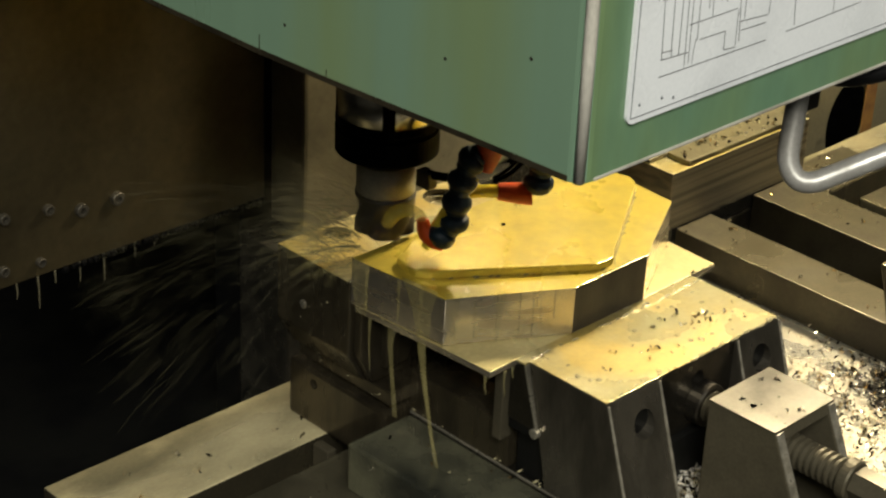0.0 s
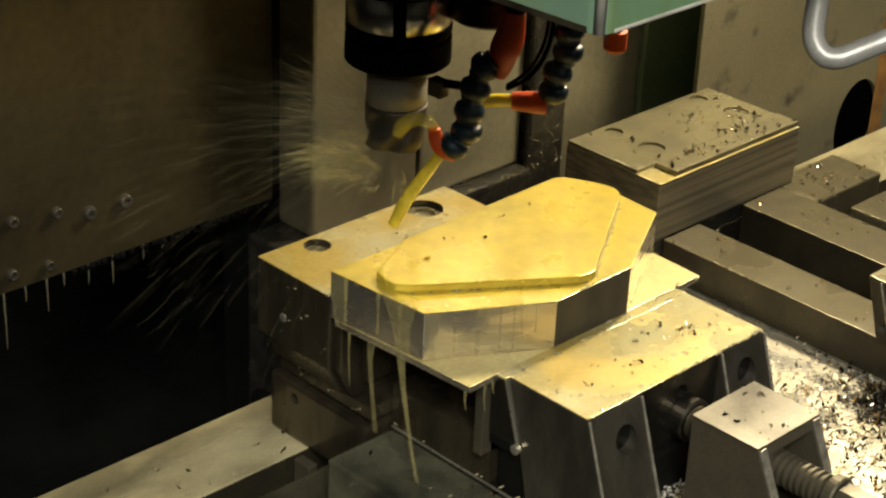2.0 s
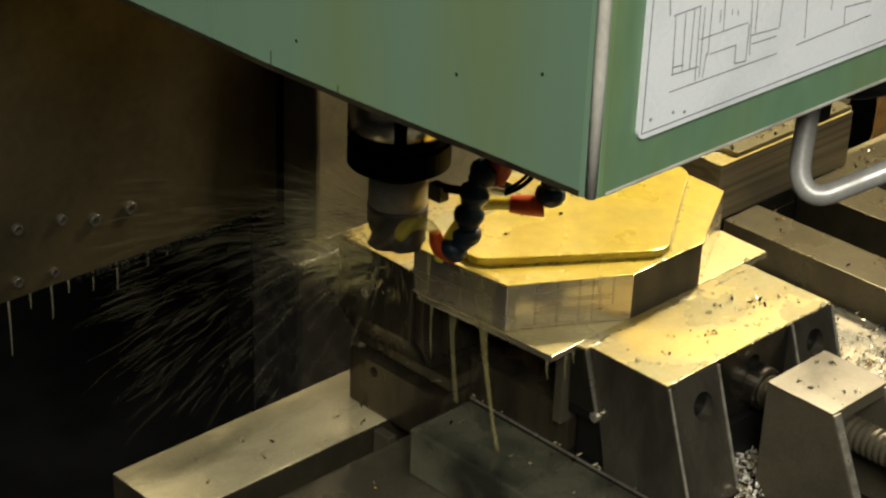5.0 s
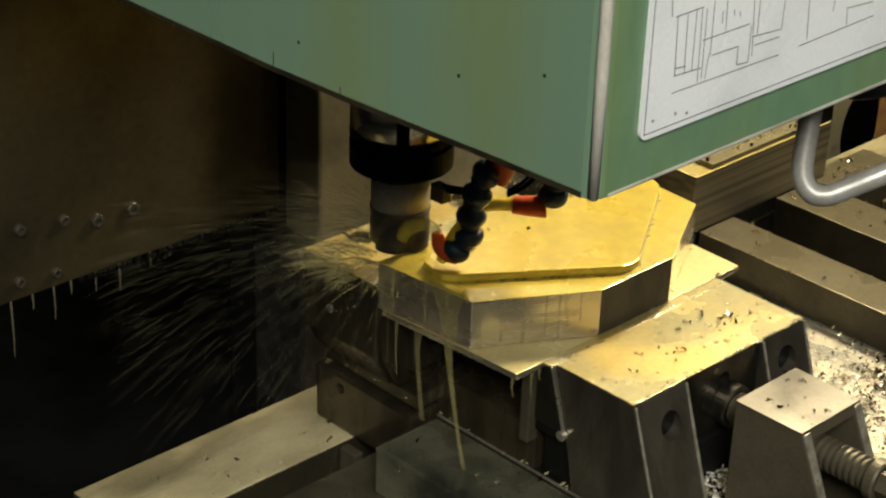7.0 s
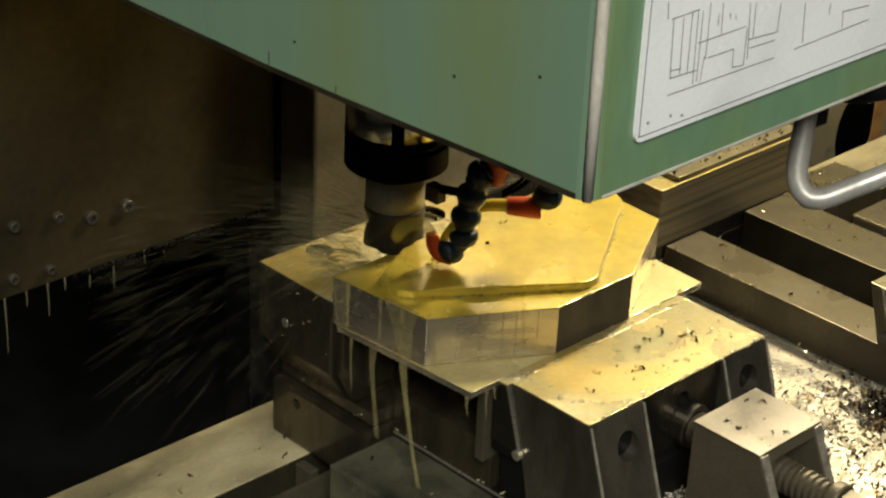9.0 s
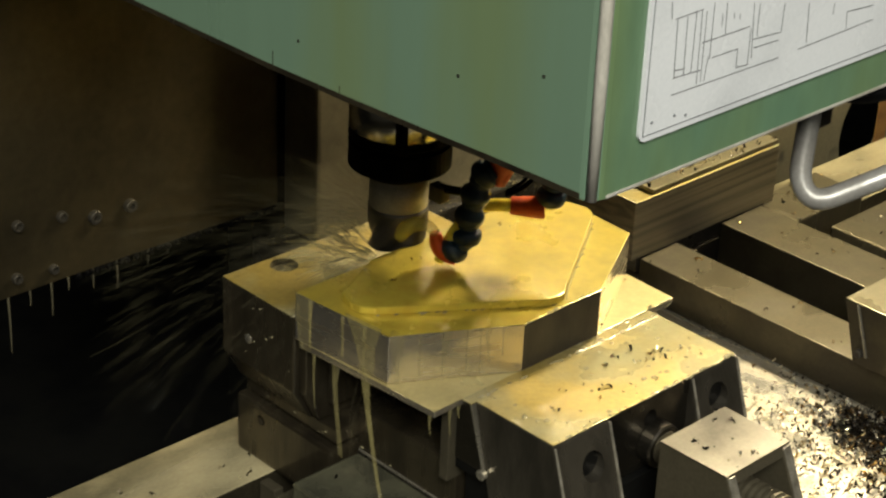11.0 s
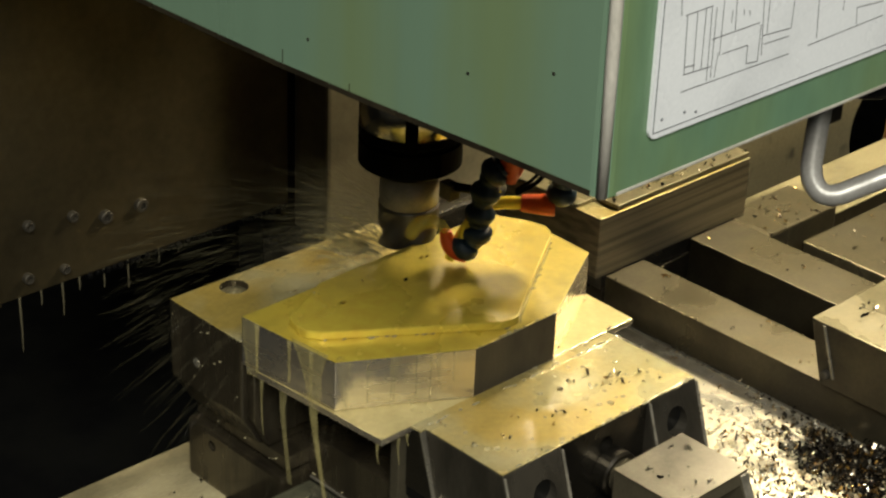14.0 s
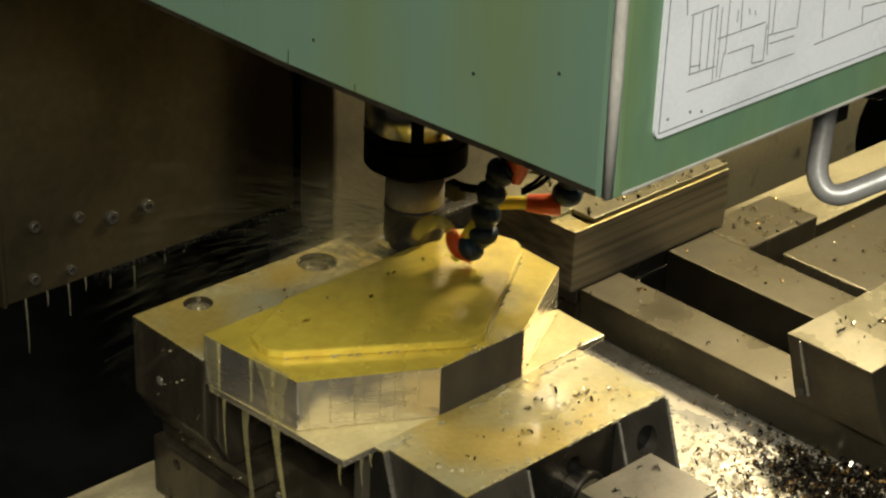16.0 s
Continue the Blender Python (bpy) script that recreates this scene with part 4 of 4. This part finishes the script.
    part("shank", lathe([(0.0166, 0.0590), (0.0172, 0.0596), (0.0172, 0.0794)], 40, at=(AX, AY, 0)), SHANK, hd, "ground steel tool shank", True)
    part("nozzle_bracket", box(-0.0010, 0.0065, 0.1420, 0.1520, 0.0735, 0.0835, 0.0008), STEEL, hd)
    part("bracket_arm", tube([(0.0030, 0.146, 0.0815), (0.0060, 0.134, 0.0830), (0.0080, 0.124, 0.0850)], 0.0026, 10, rounds=1), BLACK, hd)
    settle(hd)
    return hd


def build_tool(hd):
    bm = bmesh.new()
    n, rings = 48, []
    for z, tw in ((0.0337, 0), (0.0345, 3), (0.041, 24), (0.047, 44), (0.053, 62), (0.0570, 74), (0.0589, 78)):
        row = []
        for i in range(n):
            a = 2 * math.pi * i / n
            f = (math.cos(4 * a) * 0.5 + 0.5) ** 3
            r = 0.0178 - (0.0032 * f if z < 0.056 else 0) - (0.0016 if z < 0.034 else 0)
            row.append(bm.verts.new((r * math.cos(a + radians(tw)), r * math.sin(a + radians(tw)), z - 0.085)))
        rings.append(row)
    for a, b in zip(rings, rings[1:]):
        for i in range(n):
            bm.faces.new((a[i], a[(i + 1) % n], b[(i + 1) % n], b[i]))
    bm.faces.new(rings[0][::-1]), bm.faces.new(rings[-1])
    return part("cutter", bm, TOOL, hd, "spinning fluted steel end mill", True)


def ball_joint(a, b):
    d = Vector(b) - Vector(a)
    return lathe([(0.0052, -0.0045), (0.0078, -0.0022), (0.0088, 0.0008), (0.0084, 0.0038), (0.0062, 0.0062), (0.0056, d.length - 0.006), (0.0066, d.length - 0.0045), (0.0066, d.length - 0.002)], 24, at=a, axis=d)


def build_hoses():
    h = thing("coolant_hose", (0.0196, 0.1104, 0.125), "dark blue segmented coolant hose with orange nozzle and elbow", "coolant hose", "coolant hoses", HEAD_THINGS)
    p = [(-0.0008, 0.1308, 0.0493), (0.0045, 0.1255, 0.0582), (0.0052, 0.1248, 0.0700), (0.0069, 0.1231, 0.0834), (0.0097, 0.1203, 0.0967), (0.0150, 0.1150, 0.1030)]
    for a, b in zip(p, p[1:]):
        part("hose_segment", ball_joint(a, b), HOSE, h, smooth=True)
    part("nozzle", tube([(0.0010, 0.1290, 0.0465), (-0.0045, 0.1345, 0.0485), (-0.0072, 0.1372, 0.0535), (-0.0078, 0.1378, 0.0595)], [0.0060, 0.0056, 0.0044, 0.0034], 18), ORANGE, h, "orange plastic nozzle", True)
    part("elbow", tube([(0.0160, 0.1140, 0.0920), (0.0172, 0.1128, 0.1000), (0.0176, 0.1124, 0.1080), (0.0196, 0.1104, 0.1160), (0.0205, 0.1095, 0.1300)], [0.0040, 0.0062, 0.0088, 0.0080, 0.0060], 18), ORANGE, h, "orange plastic valve elbow", True)
    part("riser", tube([(0.0205, 0.1095, 0.128), (0.022, 0.112, 0.2), (0.024, 0.115, 0.300)], 0.006, 14, rounds=1), SHADEBLACK, h)
    settle(h)
    h = thing("coolant_hose", (0.0505, 0.0995, 0.125), "dark blue segmented coolant hose with sideways orange nozzle", "coolant hose", "coolant hoses", HEAD_THINGS)
    p = [(0.0474, 0.1026, 0.0779), (0.0484, 0.1016, 0.0897), (0.0522, 0.0978, 0.1015), (0.0525, 0.0975, 0.1135), (0.0505, 0.0995, 0.1245)]
    for a, b in zip(p, p[1:]):
        part("hose_segment", ball_joint(a, b), HOSE, h, smooth=True)
    part("nozzle", tube([(0.0452, 0.1048, 0.0722), (0.0420, 0.1080, 0.0720), (0.0370, 0.1130, 0.0722), (0.0316, 0.1184, 0.0725)], [0.0066, 0.0064, 0.0058, 0.0050], 18), ORANGE, h, "orange plastic nozzle", True)
    part("riser", tube([(0.0505, 0.0995, 0.124), (0.048, 0.102, 0.2), (0.046, 0.104, 0.300)], 0.006, 14, rounds=1), SHADEBLACK, h)
    part("plug", lathe([(0.0050, 0), (0.0064, 0.002), (0.0064, 0.012), (0.004, 0.0125)], 14, at=(0.0700, 0.0800, 0.1040)), ORANGE, h, "orange plastic plug")
    part("plug_stem", tube([(0.0700, 0.0800, 0.1160), (0.069, 0.081, 0.2), (0.068, 0.082, 0.300)], 0.004, 10, rounds=1), SHADEBLACK, h)
    settle(h)
    c = thing("cable", (0.03, 0.11, 0.11), "thin black cable looped between the coolant hoses", "cable", moving=HEAD_THINGS)
    part("strand", tube([(0.0190, 0.1110, 0.0850), (0.0300, 0.1050, 0.0900), (0.0390, 0.1030, 0.1000), (0.0440, 0.1020, 0.1150), (0.046, 0.104, 0.15), (0.046, 0.106, 0.300)], 0.0014, 8), BLACK, c, smooth=True)
    part("strand", tube([(0.0190, 0.1110, 0.0870), (0.0290, 0.1060, 0.0930), (0.0370, 0.1040, 0.1030), (0.0410, 0.1030, 0.1170), (0.043, 0.105, 0.15), (0.043, 0.107, 0.300)], 0.0010, 8), BLACK, c, smooth=True)
    settle(c)


def build_jets():
    def jet(pts, radii, mat=JET):
        o = finish("coolant_jet", tube(pts, radii, 12), mat, smooth=True)
        tagged(o, "bright yellow jet of coolant from a nozzle", "coolant jet", "coolant jets")
        HEAD_THINGS.append((o, Vector((0, 0, 0))))
        return o
    jet([(-0.0078, 0.1378, 0.0595), (-0.0100, 0.1400, 0.0640), (-0.0155, 0.1455, 0.0655), (-0.0205, 0.1500, 0.0615), (-0.0218, 0.1520, 0.0550)], [0.0030, 0.0032, 0.0040, 0.0046, 0.0034], SOFTJET)
    o = jet([(-0.0050, 0.1352, 0.0445), (-0.0105, 0.1402, 0.0330), (-0.0180, 0.1480, 0.0160), (-0.0225, 0.1530, -0.0005)], [0.0030, 0.0034, 0.0040, 0.0030])
    HEAD_THINGS.pop()
    FALL.append(o)
    jet([(0.0318, 0.1182, 0.0725), (0.0250, 0.1255, 0.0722), (0.0185, 0.1330, 0.0695), (0.0130, 0.1400, 0.0640)], [0.0038, 0.0038, 0.0034, 0.0026])


def build_spray():
    """Clusters of flung droplets; each is a rigid fan that swings about the cutter."""
    rnd = random.Random(21)
    for k in range(5):
        bm = bmesh.new()
        for i in range(520):
            near = i % 3 == 0
            az = radians(rnd.gauss(150, 40 if near else 30))
            el = radians(rnd.gauss(18 if near else 9, 17 if near else 13))
            d0 = rnd.uniform(0.018, 0.060) if near else min(0.15, 0.018 + rnd.expovariate(1 / 0.055))
            ln = rnd.uniform(0.008, 0.022) if near else rnd.uniform(0.008, 0.032) * (0.6 + d0 * 4)
            v = Vector((math.cos(az) * math.cos(el), math.sin(az) * math.cos(el), math.sin(el)))
            side = Vector((-v.y, v.x, 0)) * rnd.gauss(0, 0.04) + Vector((0, 0, rnd.gauss(0, 0.05)))
            drop = rnd.uniform(0.9, 1.7)

            def at(d):
                return v * d + Vector((0, 0, -drop * d * d))
            r = rnd.uniform(0.00006, 0.00022) * (1.05 if d0 < 0.06 else 0.52)
            off = Vector((0, 0, rnd.uniform(-0.008, 0.014)))
            ps = [at(d0 + ln * f) + off + side * ln * math.sin(math.pi * f) for f in (0, 0.33, 0.66, 1)]
            tube(ps, [r * 0.3, r, r * 0.9, r * 0.3], 4, bm, 0)
        o = finish("coolant_spray", bm, MIST)
        tagged(o, "fan of coolant droplets flung from the cutter", "coolant spray", "coolant sprays", kind="stuff")
        SPRAYS.append(o)


def build_splash():
    """The bright splash where the jets meet the cutter and the jaw."""
    rnd = random.Random(33)
    for k in range(3):
        bm = bmesh.new()
        for _ in range(52):
            az, d0 = radians(rnd.gauss(145, 32)), rnd.uniform(0.014, 0.044)
            ln, rise = rnd.uniform(0.010, 0.028), rnd.uniform(0.0, 0.007)
            v = Vector((math.cos(az), math.sin(az), 0))
            p = [v * d0, v * (d0 + ln * 0.5) + Vector((0, 0, rise)), v * (d0 + ln) + Vector((0, 0, rise * rnd.uniform(-0.3, 0.9)))]
            r = rnd.uniform(0.0002, 0.0007)
            tube(p, [r * 1.3, r, r * 0.3], 6, bm, 1)
        o = finish("coolant_splash", bm, SPLASH, smooth=True)
        tagged(o, "pale yellow splash of coolant round the cutter", "coolant splash", "coolant splashes", kind="stuff")
        SPLASHES.append(o)


def build_pipe():
    p = thing("coolant_pipe", (-0.03, -0.13, HEAD_Z), "bent grey coolant pipe under the head", "pipe", moving=HEAD_THINGS)
    part("tube", tube([(-0.0440, -0.1230, 0.2650), (-0.0455, -0.1240, 0.2400), (-0.0515, -0.1270, 0.2200), (-0.0570, -0.1300, 0.2040), (-0.0545, -0.1385, 0.1968), (-0.0420, -0.1480, 0.2035), (-0.0200, -0.1640, 0.2150), (0.02, -0.192, 0.235)], 0.0047, 18), PIPE, p, smooth=True)
    part("clamp", tube([(-0.0300, -0.1290, 0.2470), (-0.0330, -0.1300, 0.2385), (-0.0200, -0.1400, 0.2390), (0.005, -0.155, 0.2480)], 0.0046, 14), SHADEBLACK, p, smooth=True)
    part("bracket", box(-0.050, -0.036, -0.1285, -0.1215, 0.2250, 0.2700, 0.001), DARKSTEEL, p)
    settle(p)


build_setting()
build_table()
build_vise_one()
build_vise_two()
build_workpiece()
HEAD = build_head()
CUTTER = build_tool(HEAD)
build_hoses()
build_pipe()
build_jets()
build_spray()
build_splash()
build_runs()
build_swarf()


def motions():
    for ob, at in TABLE_THINGS:
        walk(ob, [(t, Matrix.Translation(at + Vector((s, 0, 0)))) for t, s in FEED])
    for ob, at in HEAD_THINGS:
        walk(ob, [(t, Matrix.Translation(at + Vector((0, 0, h)))) for t, h in RISE])
    axis = Vector((0.0175, -0.0178, 0.0450))
    for ob in FALL:
        walk(ob, [(t, Matrix.Translation(Vector((0, 0, h)) + axis * min(0.95, max(0.0, 1 - h / 0.0566)))) for t, h in RISE])
    walk(CUTTER, [(i / 10, pose(0, 0, 0, 0, 0, -75 * i)) for i in range(161)])
    ts, hs = [t for t, _ in RISE], [h for _, h in RISE]
    rnd = random.Random(5)
    for k, ob in enumerate(SPRAYS):
        rows = []
        for i in range(161):
            h = float(np.interp(i / 10, ts, hs))
            rows.append((i / 10, pose(AX, AY, 0.040 + h, rnd.uniform(-9, 9), rnd.uniform(-9, 9), rnd.uniform(-24, 24))))
        walk(ob, rows)
    for ob in SPLASHES:
        walk(ob, [(i / 10, pose(AX, AY, 0.024 + float(np.interp(i / 10, ts, hs)), rnd.uniform(-3, 3), rnd.uniform(-3, 3), rnd.uniform(-40, 40))) for i in range(161)])


motions()
